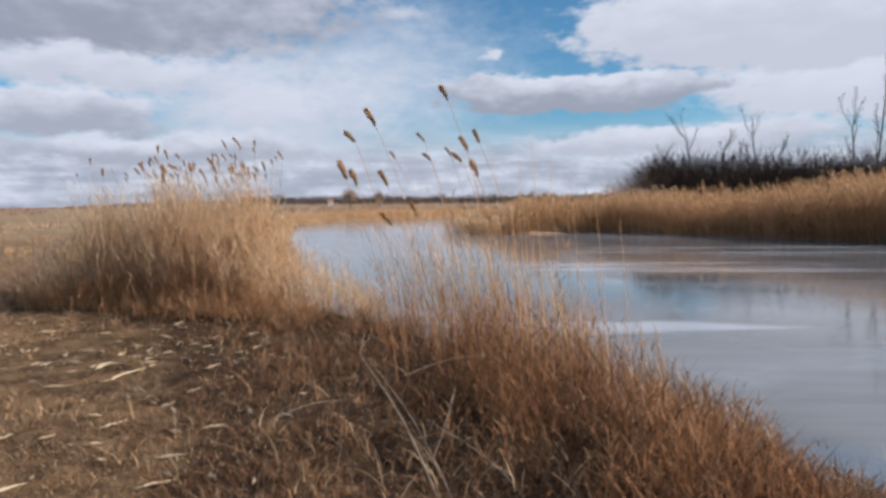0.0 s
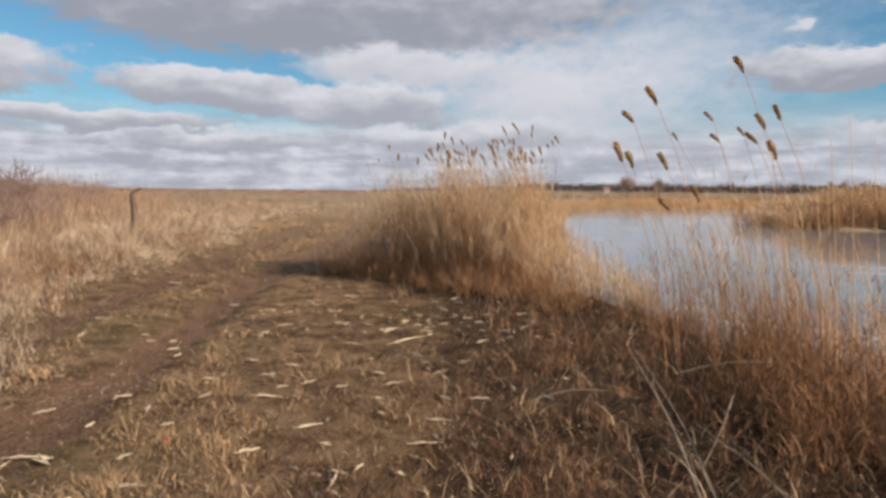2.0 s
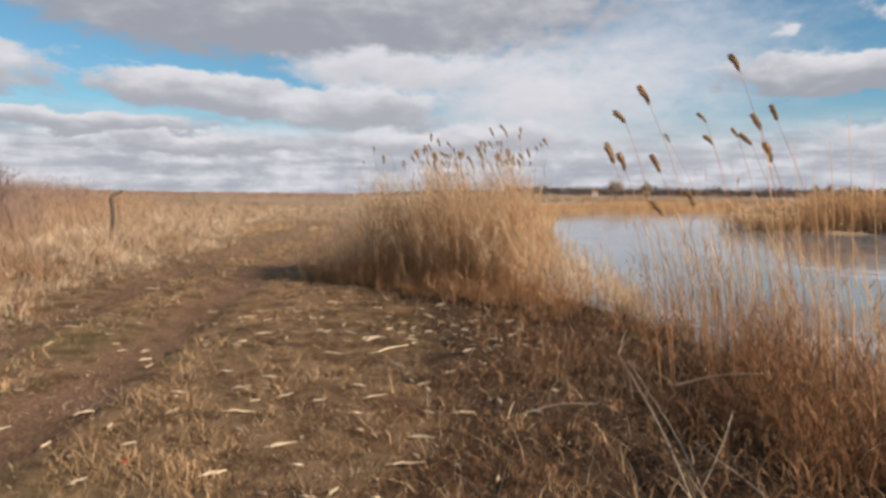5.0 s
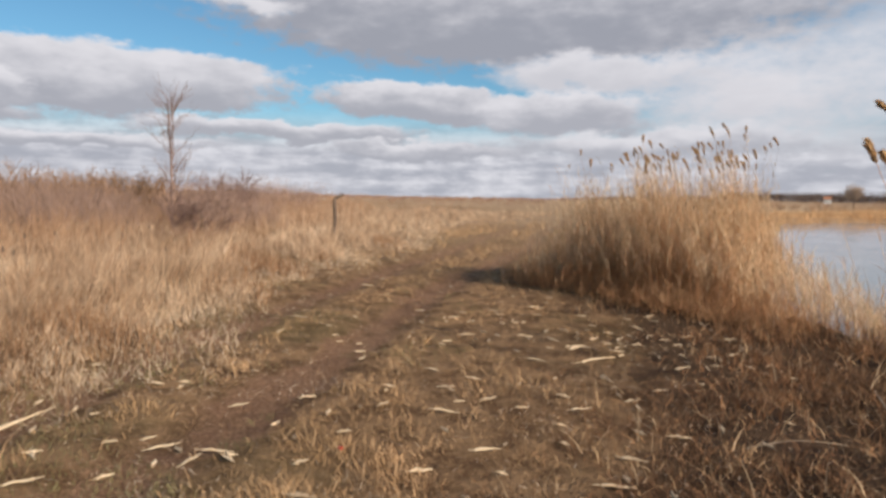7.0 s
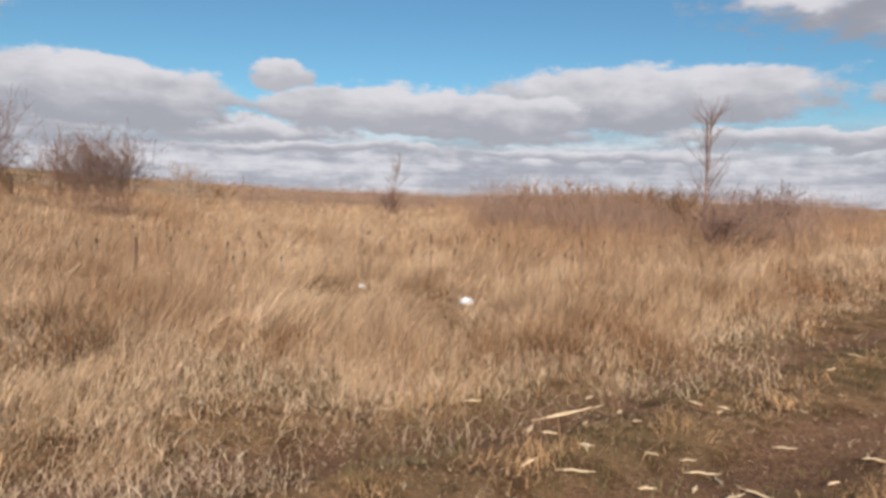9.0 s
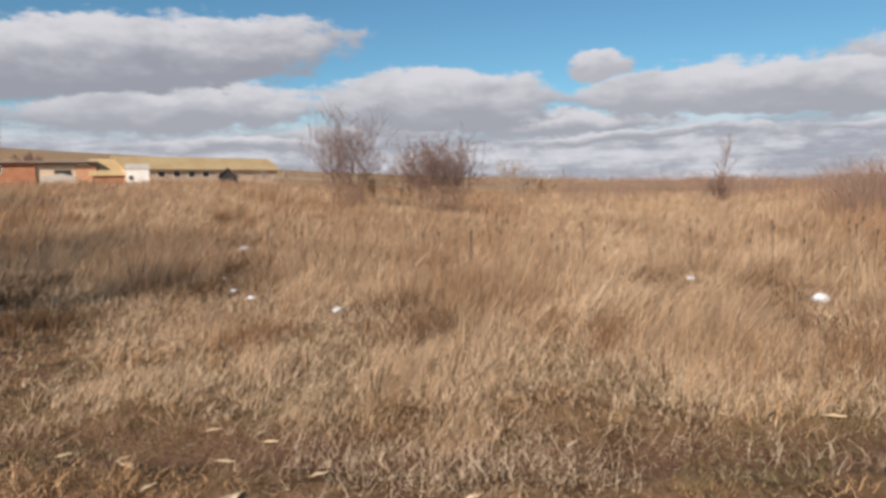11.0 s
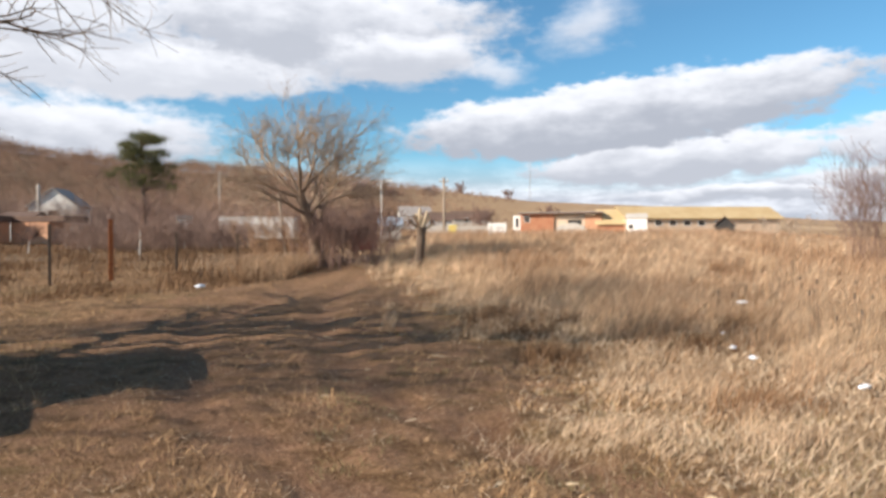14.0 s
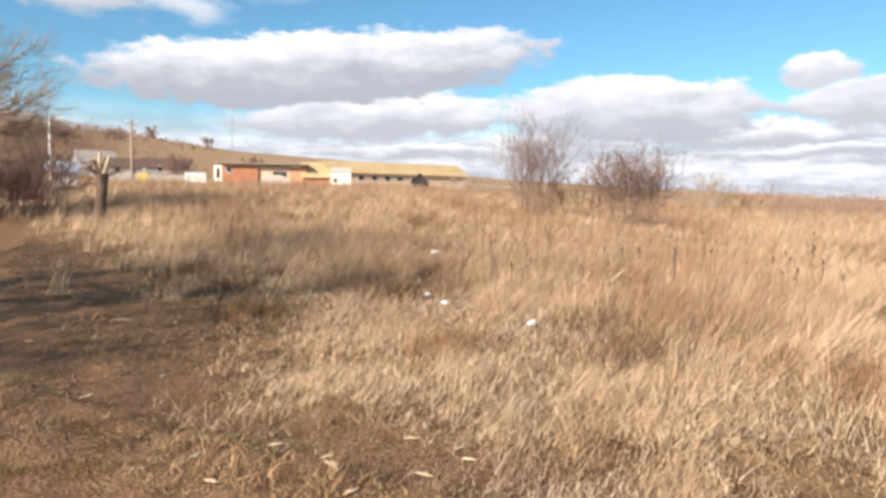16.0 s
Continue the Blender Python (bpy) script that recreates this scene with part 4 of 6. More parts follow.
def reeds():
    rng = np.random.default_rng(8)
    # the big clump on the shore
    k = 9000
    u, w = rng.uniform(-1.22, 1.05, k), rng.normal(0, 0.42, k)
    x, y = -3.9 + 2.75 * u + 0.15 * w, 10.5 - 0.85 * u + 1.65 * w
    full = np.interp(u, [-1.35, -1.05, -0.8, 0.3, 0.45, 0.6, 1.05], [0.05, 0.22, 0.6, 0.75, 0.5, 0.22, 0.10])
    ok = (np.abs(w) < 1) & (pond_depth(x, y) < 1.0) & (rng.uniform(0, 1, k) < full * (0.3 + 0.7 * step(vnoise(x, y, 0.34), 0.25, 0.6)))
    x, y, u, w = x[ok], y[ok], u[ok], w[ok]
    crown = np.interp(u, [-1.35, -1.1, -0.92, -0.75, -0.5, 0.0, 0.27, 0.4, 0.5, 0.65, 1.05], [0.3, 0.55, 1.1, 1.66, 1.92, 2.03, 2.08, 1.7, 1.2, 0.85, 0.6]) - 0.10 * np.abs(w)
    crown = crown * (0.78 + 0.44 * vnoise(x, y, 0.4))
    h = crown * np.where(rng.uniform(0, 1, len(x)) < 0.10, rng.uniform(0.98, 1.14, len(x)), rng.uniform(0.55, 1.04, len(x)))
    (v, f), (v2, f2), top, lean = reed_stand(rng, x, y, h, rng.uniform(0.002, 0.0036, len(x)), 8, 0.25, 3, 0.10, 0.30, (-0.22, 0.03), True, 0.6)
    q = rng.uniform(-1.25, 0.75, 1500)
    sx, sy = -3.9 + 2.75 * q, 10.5 - 0.85 * q - 1.65 * rng.normal(0.72, 0.2, len(q))
    sh = (0.16 + 0.5 * vnoise(sx, sy, 0.35)) * rng.uniform(0.3, 1.2, len(q))
    (v3, f3), top3, lean3 = reed_stand(rng, sx, sy, sh, rng.uniform(0.002, 0.0035, len(q)), 5, 0.16, 3, 0.3, 0.1, (-0.1, 0.0), False, 0.7)
    clump = thing("reed_clump", (-3.9, 10.5, ground_z(-3.9, 10.5)), 0, "tall dense clump of golden dry reeds on the pond shore", "reeds")
    to_local = np.array(clump.matrix_world.translation)
    for nm, vv, ff, mat in (("stem_mass", v, f, M_REEDSTEM), ("leaf_mass", v2, f2, M_REED), ("skirt", v3, f3, M_REEDSTEM)):
        st = new(nm, mesh_np(nm, vv - to_local, ff, mat))
        st.parent = clump
        st["kind"] = "stuff"
    order = np.argsort(-h * rng.uniform(0.7, 1.0, len(h)))[:85]
    for q, i in enumerate(order):
        p = shared("plume", PLUMES[q % 4], clump)
        s = rng.uniform(0.4, 0.75)
        p.matrix_local = Matrix.Translation(Vector(top[i] - to_local)) @ Matrix.Rotation(rng.uniform(-0.9, 0.9), 4, "Z") @ Matrix.Rotation(rng.uniform(-0.2, 0.35), 4, "Y") @ Matrix.Diagonal((s, s, s, 1))
    # stems standing between the near bank and the ice: many short ones, and tall pale ones that the ice shows through
    cap_az = [-40, -29, -23, -16.4, -12, -8, -4, 0.5, 5, 9, 14, 18]
    cap_el = [-25, -20.3, -15.4, -11.2, -6.6, -3.6, -1.4, -0.2, -0.8, -2.4, -4.6, -8.0]

    def seen_from_track(x, y):
        a = np.degrees(np.arctan2(0.33 - x, y + 0.15))
        return a, np.hypot(x - 0.33, y + 0.15)

    def shore_set(count, near, far, thin_from, part_of_cap, spill, thick, leaves, leaf_len, low, loose, droop):
        x, y = rng.uniform(-2.9, 9.0, count), rng.uniform(2.0, 11.5, count)
        d = pond_depth(x, y)
        a, r = seen_from_track(x, y)
        ok = (d > -near) & (d < far) & (a < 17) & (rng.uniform(0, 1, count) < (0.25 + 0.75 * step(vnoise(x, y, 0.45), 0.3, 0.65)) * (0.22 + 0.78 * step(a, thin_from, thin_from - 5)))
        x, y, a, r = x[ok], y[ok], a[ok], r[ok]
        line = np.interp(a, cap_az, cap_el) + spill * step(a, -24, -8) * rng.uniform(0, 1, len(x)) ** 2.2
        room = 1.6 + r * np.tan(np.radians(line)) - np.maximum(height(x, y), WATER)
        h = room * rng.uniform(*part_of_cap, len(x))
        ok = h > 0.12
        x, y, h = x[ok], y[ok], h[ok]
        return reed_stand(rng, x, y, h, rng.uniform(*thick, len(x)), leaves, leaf_len, 3, loose, low, (-0.12, 0.0), True, droop)

    (v, f), (v2, f2), top, lean = shore_set(8000, 1.5, 0.55, 15, (0.2, 0.7), 0.0, (0.002, 0.004), 3, 0.15, 0.15, 0.13, 0.8)
    stuff("shore_reeds", v, f, M_REEDSTEM, "thin broken dry reed stems standing along the near shore", "reeds")
    stuff("shore_reed_leaves", v2, f2, M_BANKREED, "ragged leaves on the thin reeds along the near shore", "reeds")
    (v, f), (v2, f2), top, lean = shore_set(4200, 1.3, 0.7, 10, (0.6, 1.04), 4.5, (0.0028, 0.005), 4, 0.2, 0.25, 0.09, 0.75)
    stuff("tall_shore_reeds", v, f, M_STRAW_REED, "tall pale reed stems standing at the edge of the ice", "reeds")
    stuff("tall_shore_reed_leaves", v2, f2, M_REEDSTEM, "narrow curled leaves on the tall shore reeds", "reeds")
    # the brown tangle of broken reeds on the near bank, with dark hollows in it
    k = 4200
    x, y, r = scatter(rng, k * 8, -42, 25, 2.7, 8.5)
    d = pond_depth(x, y)
    a, r = seen_from_track(x, y)
    reach = 3.3 + 0.3 * step(a, 4, -8) + 0.9 * step(a, 8, 20)
    hole = vnoise(x + 4, y, 0.75) * 0.6 + vnoise(x, y + 6, 0.33) * 0.4
    ok = (-d < reach) & (d < 0.35) & (rng.uniform(0, 1, len(x)) < step(-d, reach, reach - 1.3) * step(hole, 0.36, 0.58))
    x, y, d, a, r, reach = (q[ok][:k] for q in (x, y, d, a, r, reach))
    line = np.interp(a, [-40, -29, -23, -16.4, -10.3, -5.5, 0.3, 7, 12, 16, 25], [-25, -20.3, -15.9, -12.9, -8.5, -6.6, -7.2, -9.2, -11.2, -13.2, -17])
    ceiling_z = 1.6 + r * np.tan(np.radians(line)) - height(x, y)
    h = np.clip(np.minimum(ceiling_z * 1.05, 0.75 + 0.5 * step(-d, 2.4, 1.0)), 0.12, 1.4) * rng.uniform(0.2, 1.0, len(x)) ** 1.3 * (0.3 + 0.7 * step(-d, reach, reach - 1.8))
    (v, f), top, lean = reed_stand(rng, x, y, h, rng.uniform(0.002, 0.004, len(x)), 5, 0.15, 3, 0.24, 0.1, (-0.05, 0.0), False, 0.8)
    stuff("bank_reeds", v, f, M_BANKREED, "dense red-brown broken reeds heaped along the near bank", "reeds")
    # single tall reeds with nodding heads: azimuth, elevation of the head, distance
    stand = Vector((0.33, -0.1, 0))
    for q, (a, e, r) in enumerate([(12.1, 6.4, 6.6), (10.3, 7.7, 6.9), (6.0, 6.2, 7.6), (3.9, 9.9, 6.2), (1.2, 6.2, 6.4), (2.2, 5.5, 6.6), (3.7, 5.0, 7.4), (8.6, 4.7, 7.5), (12.9, 3.2, 6.6),
                                   (12.0, 2.6, 6.8), (9.3, 2.4, 6.8), (5.4, 4.5, 7.6), (2.7, 4.4, 7.4), (1.3, 3.1, 7.0), (6.7, -0.2, 6.3), (8.9, -1.0, 6.5)]):
        a, e, r = a - 1.6, e + 0.4, r * {0: 0.9, 1: 0.9, 8: 0.86, 9: 0.86}.get(q, 1.0)
        head = polar(a, r, rise(r, e) - 0.09) + stand
        foot = polar(a - 4.5 + rng.uniform(-1, 1), r - 0.1) + stand
        foot.z = max(ground_z(foot.x, foot.y), WATER) - 0.02
        reed = thing("reed", foot, 0, "single tall dry reed with a brown feathery nodding head", "reed", "reeds with heads on the near shore")
        rel = head - foot
        pts = [Vector((rel.x * (t * 0.35 + 0.65 * t ** 2.4), rel.y * t, rel.z * t)) for t in np.linspace(0, 1, 8)]
        rad = np.linspace(0.004, 0.002, 8)
        v, f = tubes([tuple(p) for p in pts[:-1]], [tuple(p) for p in pts[1:]], rad[:-1], rad[1:], 5)
        shared("stem", mesh_np("stem", v, f, M_REEDSTEM), reed)
        s = rng.uniform(0.7, 1.0) * (0.75 if q in (2, 6, 7, 11) else 1.0)
        p = shared("plume", PLUMES[q % 4], reed)
        p.matrix_local = Matrix.Translation(rel) @ Matrix.Rotation(rng.uniform(-0.5, 0.5), 4, "Z") @ Matrix.Rotation(rng.uniform(-0.25, 0.25), 4, "Y") @ Matrix.Diagonal((s * 1.05, s * 1.2, s * 0.85, 1))
        leaf_at = np.array([tuple(pts[i]) for i in (3, 4, 5)])
        v, f = blades(leaf_at, rng.uniform(0.15, 0.3, 3), np.full(3, 0.009), (-0.6, 0.0), rng, 0.9, 0.3, 3)
        shared("leaves", mesh_np("leaves", v, f, M_REED), reed)
    # bare leaning stems, taller than the rest
    for a, e, r in [(-3.8, 4.3, 6.2), (-4.9, 6.1, 6.6), (-1.6, 4.8, 7.0), (0.1, 3.5, 6.6), (-6.5, 4.2, 7.4), (-8.3, 2.4, 7.2), (-2.9, 2.5, 6.5), (-10.5, 0.3, 6.3), (-12.5, -0.8, 6.0)]:
        head = polar(a, r, rise(r, e)) + stand
        foot = polar(a - 1.5, r - 0.1) + stand
        foot.z = max(ground_z(foot.x, foot.y), WATER) - 0.02
        rel = head - foot
        reed = thing("bare_reed", foot, 0, "thin bare reed stem that has lost its head", "reed", "bare reed stems on the near shore")
        pts = [Vector((rel.x * (0.5 * t + 0.5 * t * t), rel.y * t, rel.z * t)) for t in np.linspace(0, 1, 6)]
        rad = np.linspace(0.0042, 0.002, 6)
        v, f = tubes([tuple(p) for p in pts[:-1]], [tuple(p) for p in pts[1:]], rad[:-1], rad[1:], 5)
        shared("stem", mesh_np("stem", v, f, M_REED), reed)
    # reed belt on the far bank
    k = 12000
    line = np.array([(1.2, 50.3), (5.5, 52.3), (11.8, 53.3), (17.7, 44.8), (23, 36.5), (34, 29.8), (48, 23)])
    seg = np.concatenate([[0], np.cumsum(np.hypot(*np.diff(line, axis=0).T))])
    s = rng.uniform(0, seg[-1], k)
    depth = rng.uniform(0, 1, k) ** 1.3 * 9
    x = np.interp(s, seg, line[:, 0])
    y = np.interp(s, seg, line[:, 1])
    along = np.gradient(line, seg, axis=0)
    dirn = np.stack([np.interp(s, seg, along[:, 0]), np.interp(s, seg, along[:, 1])], 1)
    dirn = dirn / np.linalg.norm(dirn, axis=1)[:, None]
    x, y = x - dirn[:, 1] * depth, y + dirn[:, 0] * depth
    h = (0.45 + 0.55 * step(s, 0, 7)) * (2.1 + 0.9 * vnoise(s, s * 0, 4.0) + 0.05 * depth + 0.9 * step(x, 18, 26)) * rng.uniform(0.72, 1.05, k)
    (v, f), top, lean = reed_stand(rng, x, y, h, rng.uniform(0.010, 0.022, k), 3, 0.5, 2)
    stuff("far_reed_belt", v, f, M_REED_FAR, "broad belt of orange-brown reeds along the opposite bank", "reeds")
    pick = rng.choice(k, 900, False)
    sets = []
    pv = np.array([tuple(q.co) for q in PLUMES[0].vertices])[:160]
    for i in pick:
        sets.append((pv * rng.uniform(1.0, 1.7) + top[i], np.arange(160).reshape(40, 4)))
    v, f = joined(sets)
    stuff("far_reed_heads", v, f, M_STRAW, "pale feathery reed heads over the opposite bank", "reeds")
    # lower reeds round the head of the pond and along its western shore
    k = 16000
    ring = POND[5:14]
    seg = np.concatenate([[0], np.cumsum(np.hypot(*np.diff(ring, axis=0).T))])
    s = seg[-1] * rng.uniform(0, 1, k) ** 0.8
    x, y = np.interp(s, seg, ring[:, 0]), np.interp(s, seg, ring[:, 1])
    i = np.clip(np.searchsorted(seg, s) - 1, 0, len(ring) - 2)
    dirn = np.diff(ring, axis=0)[i]
    dirn = dirn / np.linalg.norm(dirn, axis=1)[:, None]
    off = rng.uniform(0, 1, k) ** 1.5 * (4 + 0.12 * s)
    x, y = x - dirn[:, 1] * off, y + dirn[:, 0] * off
    h = (0.35 + 0.7 * step(s, 15, 70) * vnoise(s, off, 5.0) + 0.6 * step(s, 70, 110)) * rng.uniform(0.6, 1.1, k)
    base = np.stack([x, y, height(x, y) - 0.02], 1)
    r = np.hypot(x, y)
    v, f = blades(base, h, 0.004 + 0.0007 * r, (-0.1, 0.0), rng, 0.4, 0.2)
    stuff("shore_sedge", v, f, M_REED_FAR, "low tan sedge and reeds round the far end of the pond", "reeds")


grasses()
reeds()


# ---- trees and bushes ----
def grow(rng, start, way, length, radius, levels, spread, kids, bendy=0.16, up=0.12, shrink=0.72, steps=3):
    """Segments (p0, p1, r0, r1, level) of a branching plant."""
    out = []
    todo = [(Vector(start), Vector(way).normalized(), length, radius, 0)]
    while todo:
        p, d, ln, ra, lv = todo.pop()
        for s in range(steps):
            d = (d + Vector(rng.normal(0, bendy, 3)) + Vector((0, 0, up * (0.4 if lv else 0.1)))).normalized()
            q = p + d * ln / steps
            out.append((tuple(p), tuple(q), ra * (1 - 0.45 * s / steps), ra * (1 - 0.45 * (s + 1) / steps) * (0.5 if lv == levels and s == steps - 1 else 1.0), lv))
            if lv < levels and s > 0 or (lv and lv < levels):
                for _ in range(kids[lv] if s == steps - 1 else max(kids[lv] - 2, 0) if lv else kids[lv] // 2):
                    a = rng.uniform(0, 2 * math.pi)
                    perp = d.orthogonal().normalized()
                    perp.rotate(Matrix.Rotation(a, 3, d))
                    t = rng.normal(spread[lv], 0.15)
                    todo.append((q, (d * math.cos(t) + perp * math.sin(t)).normalized(), ln * shrink * rng.uniform(0.7, 1.15), ra * (1 - 0.45 * (s + 1) / steps) * 0.72, lv + 1))
            p = q
    return out


def plant(name, at, segs, cut, label, category, bark, twig, thin=0.004, group=""):
    """A tree from segments: levels up to cut make the trunk, the others the crown."""
    ob = thing(name, at, 0, label, category, group)

    def add(nm, pick, mat, sides):
        if pick:
            v, f = tubes([s[0] for s in pick], [s[1] for s in pick], np.maximum([s[2] for s in pick], thin), np.maximum([s[3] for s in pick], thin * 0.8), sides)
            return shared(nm, mesh_np(nm, v, f, mat), ob)

    stem = [s for s in segs if s[4] <= 0]
    crown = [s for s in segs if s[4] > max(cut, 0)]
    if cut < 0:
        for i in range(0, len(stem), 3):
            add("cane", stem[i:i + 3], bark, 4)
        add("twig_mass", crown, twig, 3)["kind"] = "stuff"
        return ob
    add("trunk", stem, bark, 9)
    limbs = [s for s in segs if s[4] == 1] if cut > 0 else []
    for i in range(0, len(limbs), 3):
        add("limb", limbs[i:i + 3], bark, 6)
    add("crown", crown, twig, 3)
    return ob


def on_ground(az_, r, sink=0.05):
    p = polar(az_, r)
    p.z = ground_z(p.x, p.y) - sink
    return p


def trees():
    rng = np.random.default_rng(21)
    # spreading old willow beside the track
    segs = [((-0.15, 0, -0.1), (-0.08, 0, 0.6), 0.42, 0.31, 0), ((-0.08, 0, 0.6), (0.04, 0.02, 1.3), 0.31, 0.27, 0), ((0.04, 0.02, 1.3), (0.36, 0, 2.2), 0.27, 0.25, 0), ((0.36, 0, 2.2), (0.62, 0, 3.0), 0.25, 0.19, 0)]
    foot, knee, fork = Vector((0.04, 0.02, 1.2)), Vector((0.36, 0, 2.2)), Vector((0.62, 0, 3.0))

    def limbs(at, ways, length, radius):
        out = []
        for wx, wy, wz in ways:
            q = Vector(at) + Vector(rng.normal(0, 0.05, 3))
            out += [(*s[:4], s[4] + 1) for s in grow(rng, q, (wx, wy, wz), length * rng.uniform(0.85, 1.12), radius * rng.uniform(0.8, 1.15), 3, [0.45, 0.55, 0.6, 0.7], [4, 4, 4, 2], 0.15, 0.12, 0.64)]
        return out

    segs += limbs(fork, [(0.9, 0.1, 0.35), (0.55, -0.3, 0.8), (0.1, 0.2, 1.0), (-0.25, -0.2, 1.0), (-0.6, 0.3, 0.8), (0.3, 0.6, 0.7), (0.2, -0.7, 0.6)], 2.15, 0.065)
    segs += limbs(knee, [(-0.75, 0.1, 0.75), (-0.95, -0.3, 0.35), (0.8, 0.5, 0.4), (-0.3, 0.8, 0.6)], 2.3, 0.065)
    segs += limbs(foot, [(-0.4, 0.15, 0.95), (-0.75, -0.2, 0.65)], 2.4, 0.08)
    plant("willow", on_ground(166.5, 27.5), segs, 1, "bare spreading willow with a thick gnarled trunk", "tree", M_WILLOWBARK, M_WILLOW, 0.003)
    # the tree whose branches reach over the parking place
    segs = grow(rng, (0, 0, 0), (-0.15, -0.05, 1), 3.2, 0.30, 0, [0.5], [0], 0.04)
    head = Vector(segs[-1][1])
    for i in range(10):
        a = i * 2 * math.pi / 10 + rng.uniform(-0.2, 0.2)
        tilt = rng.uniform(0.3, 1.15)
        segs += [(*s[:4], s[4] + 1) for s in grow(rng, head - Vector((0, 0, rng.uniform(0, 0.8))), (math.cos(a) * math.sin(tilt), math.sin(a) * math.sin(tilt), math.cos(tilt)), 3.9, 0.10, 3, [0.5, 0.55, 0.6, 0.6], [4, 4, 3, 2], 0.16, 0.1, 0.62)]
    plant("roadside_tree", Vector((6.2, -12.6, ground_z(6.2, -12.6) - 0.05)), segs, 1, "bare roadside tree with long spreading branches", "tree", M_BARK, M_WILLOW, 0.006)
    for tx, ty, tall in ((10.2, -10.7, 3.4),):
        segs = grow(rng, (0, 0, 0), (0.05, 0.03, 1), tall, 0.26, 0, [0.5], [0], 0.05)
        head = Vector(segs[-1][1])
        for i in range(9):
            a, tilt = i * 2 * math.pi / 9 + rng.uniform(-0.2, 0.2), rng.uniform(0.3, 1.2)
            segs += [(*s[:4], s[4] + 1) for s in grow(rng, head - Vector((0, 0, rng.uniform(0, 0.8))), (math.cos(a) * math.sin(tilt), math.sin(a) * math.sin(tilt), math.cos(tilt)), 3.5, 0.08, 3, [0.5, 0.55, 0.6, 0.6], [4, 4, 3, 2], 0.16, 0.1, 0.62)]
        plant("yard_tree", Vector((tx, ty, ground_z(tx, ty) - 0.05)), segs, 1, "bare old tree whose shade falls across the track", "tree", M_WILLOWBARK, M_WILLOW, 0.008)
    # slender tree and sapling in the field
    segs = grow(rng, (0, 0, 0), (0.01, 0, 1), 4.9, 0.045, 0, [0.4], [0], 0.02, 0.0, 0.3, 8)
    for i in range(64):
        z = rng.uniform(1.4, 4.6)
        a, tl = rng.uniform(0, 2 * math.pi), rng.uniform(0.45, 0.95)
        segs += [(*s[:4], s[4] + 1) for s in grow(rng, (0, 0, z), (math.cos(a) * math.sin(tl), math.sin(a) * math.sin(tl), math.cos(tl)), (1.15 - 0.16 * abs(z - 2.8)) * rng.uniform(0.5, 1), 0.014, 1, [0.5, 0.5], [2, 2], 0.12, 0.3, 0.6)]
    plant("slender_tree", on_ground(64.8, 26), segs, 0, "slender bare young tree in the dry field", "tree", M_THICKET, M_THICKET, 0.004)
    segs = grow(np.random.default_rng(6), (0, 0, 0), (0.02, 0, 1), 2.9, 0.04, 2, [0.5, 0.5, 0.5], [5, 4, 2], 0.03, 0.2, 0.42, 5)
    plant("sapling", on_ground(91.2, 45), segs, 0, "small bare sapling standing in the field", "tree", M_THICKET, M_THICKET, 0.006)

    def bush(name, az_, r, tall, wide, stems, mat, label, thin=0.008, levels=2, open_to=0.75):
        rng = np.random.default_rng(int(az_ * 10 + r))
        segs = []
        for i in range(stems):
            a, t = rng.uniform(0, 2 * math.pi), rng.uniform(0.05, open_to)
            o = (rng.uniform(-0.5, 0.5) * wide, rng.uniform(-0.5, 0.5) * wide, -0.05)
            segs += grow(rng, o, (math.cos(a) * math.sin(t), math.sin(a) * math.sin(t), math.cos(t)), tall * rng.uniform(0.45, 0.8), thin * 2.0, levels, [0.5, 0.6, 0.6], [3, 3, 2], 0.14, 0.25, 0.55)
        return plant(name, on_ground(az_, r), segs, -1, label, "bush", mat, mat, thin)

    bush("bush", 122.4, 31, 3.5, 1.7, 60, M_REDTWIG, "tall bare grey-brown bush with upright twigs at the field edge", 0.006, 2, 0.5)
    bush("bush", 114.2, 30, 2.7, 2.2, 70, M_REDTWIG, "wide reddish bare bush at the field edge", 0.006, 3, 0.6)
    bush("bush", 118.2, 33, 2.2, 3.0, 22, M_WEED, "low tangled bush between two taller ones", 0.009)
    bush("bush", 108.0, 60, 3.2, 2.0, 14, M_TWIG, "pale bare bush on the skyline", 0.016)
    bush("bush", 105.5, 62, 2.2, 3.0, 14, M_WEED, "low bush on the skyline", 0.016)
    bush("bush", 91.5, 44, 1.6, 1.4, 18, M_REDTWIG, "low russet bush round a sapling", 0.012)
    bush("bush", 63.4, 17.5, 1.25, 0.9, 30, M_REDTWIG, "dark rounded bush in the dry grass", 0.006)
    bush("bush", 60.2, 28, 1.9, 2.0, 30, M_REDTWIG, "low twiggy bush beside a young tree", 0.009)
    bush("bush", 68.5, 30, 1.9, 3.4, 80, M_WEED, "bushy brown scrub in the field", 0.010)
    bush("bush", 72.0, 32, 2.0, 4.0, 80, M_WEED, "bushy brown scrub in the field", 0.010)
    bush("bush", 77.0, 36, 2.0, 4.5, 80, M_WEED, "bushy brown scrub in the field", 0.011)
    bush("bush", 152.5, 118, 4.2, 3.0, 22, M_REDTWIG, "dark bare bush behind the farm", 0.03)
    bush("bush", 141.0, 150, 3.2, 4.0, 18, M_REDTWIG, "dark bare bush behind the farm", 0.035)
    bush("bush", 128.5, 100, 2.2, 7.0, 24, M_TWIG, "pale scrub beside the farm", 0.025)
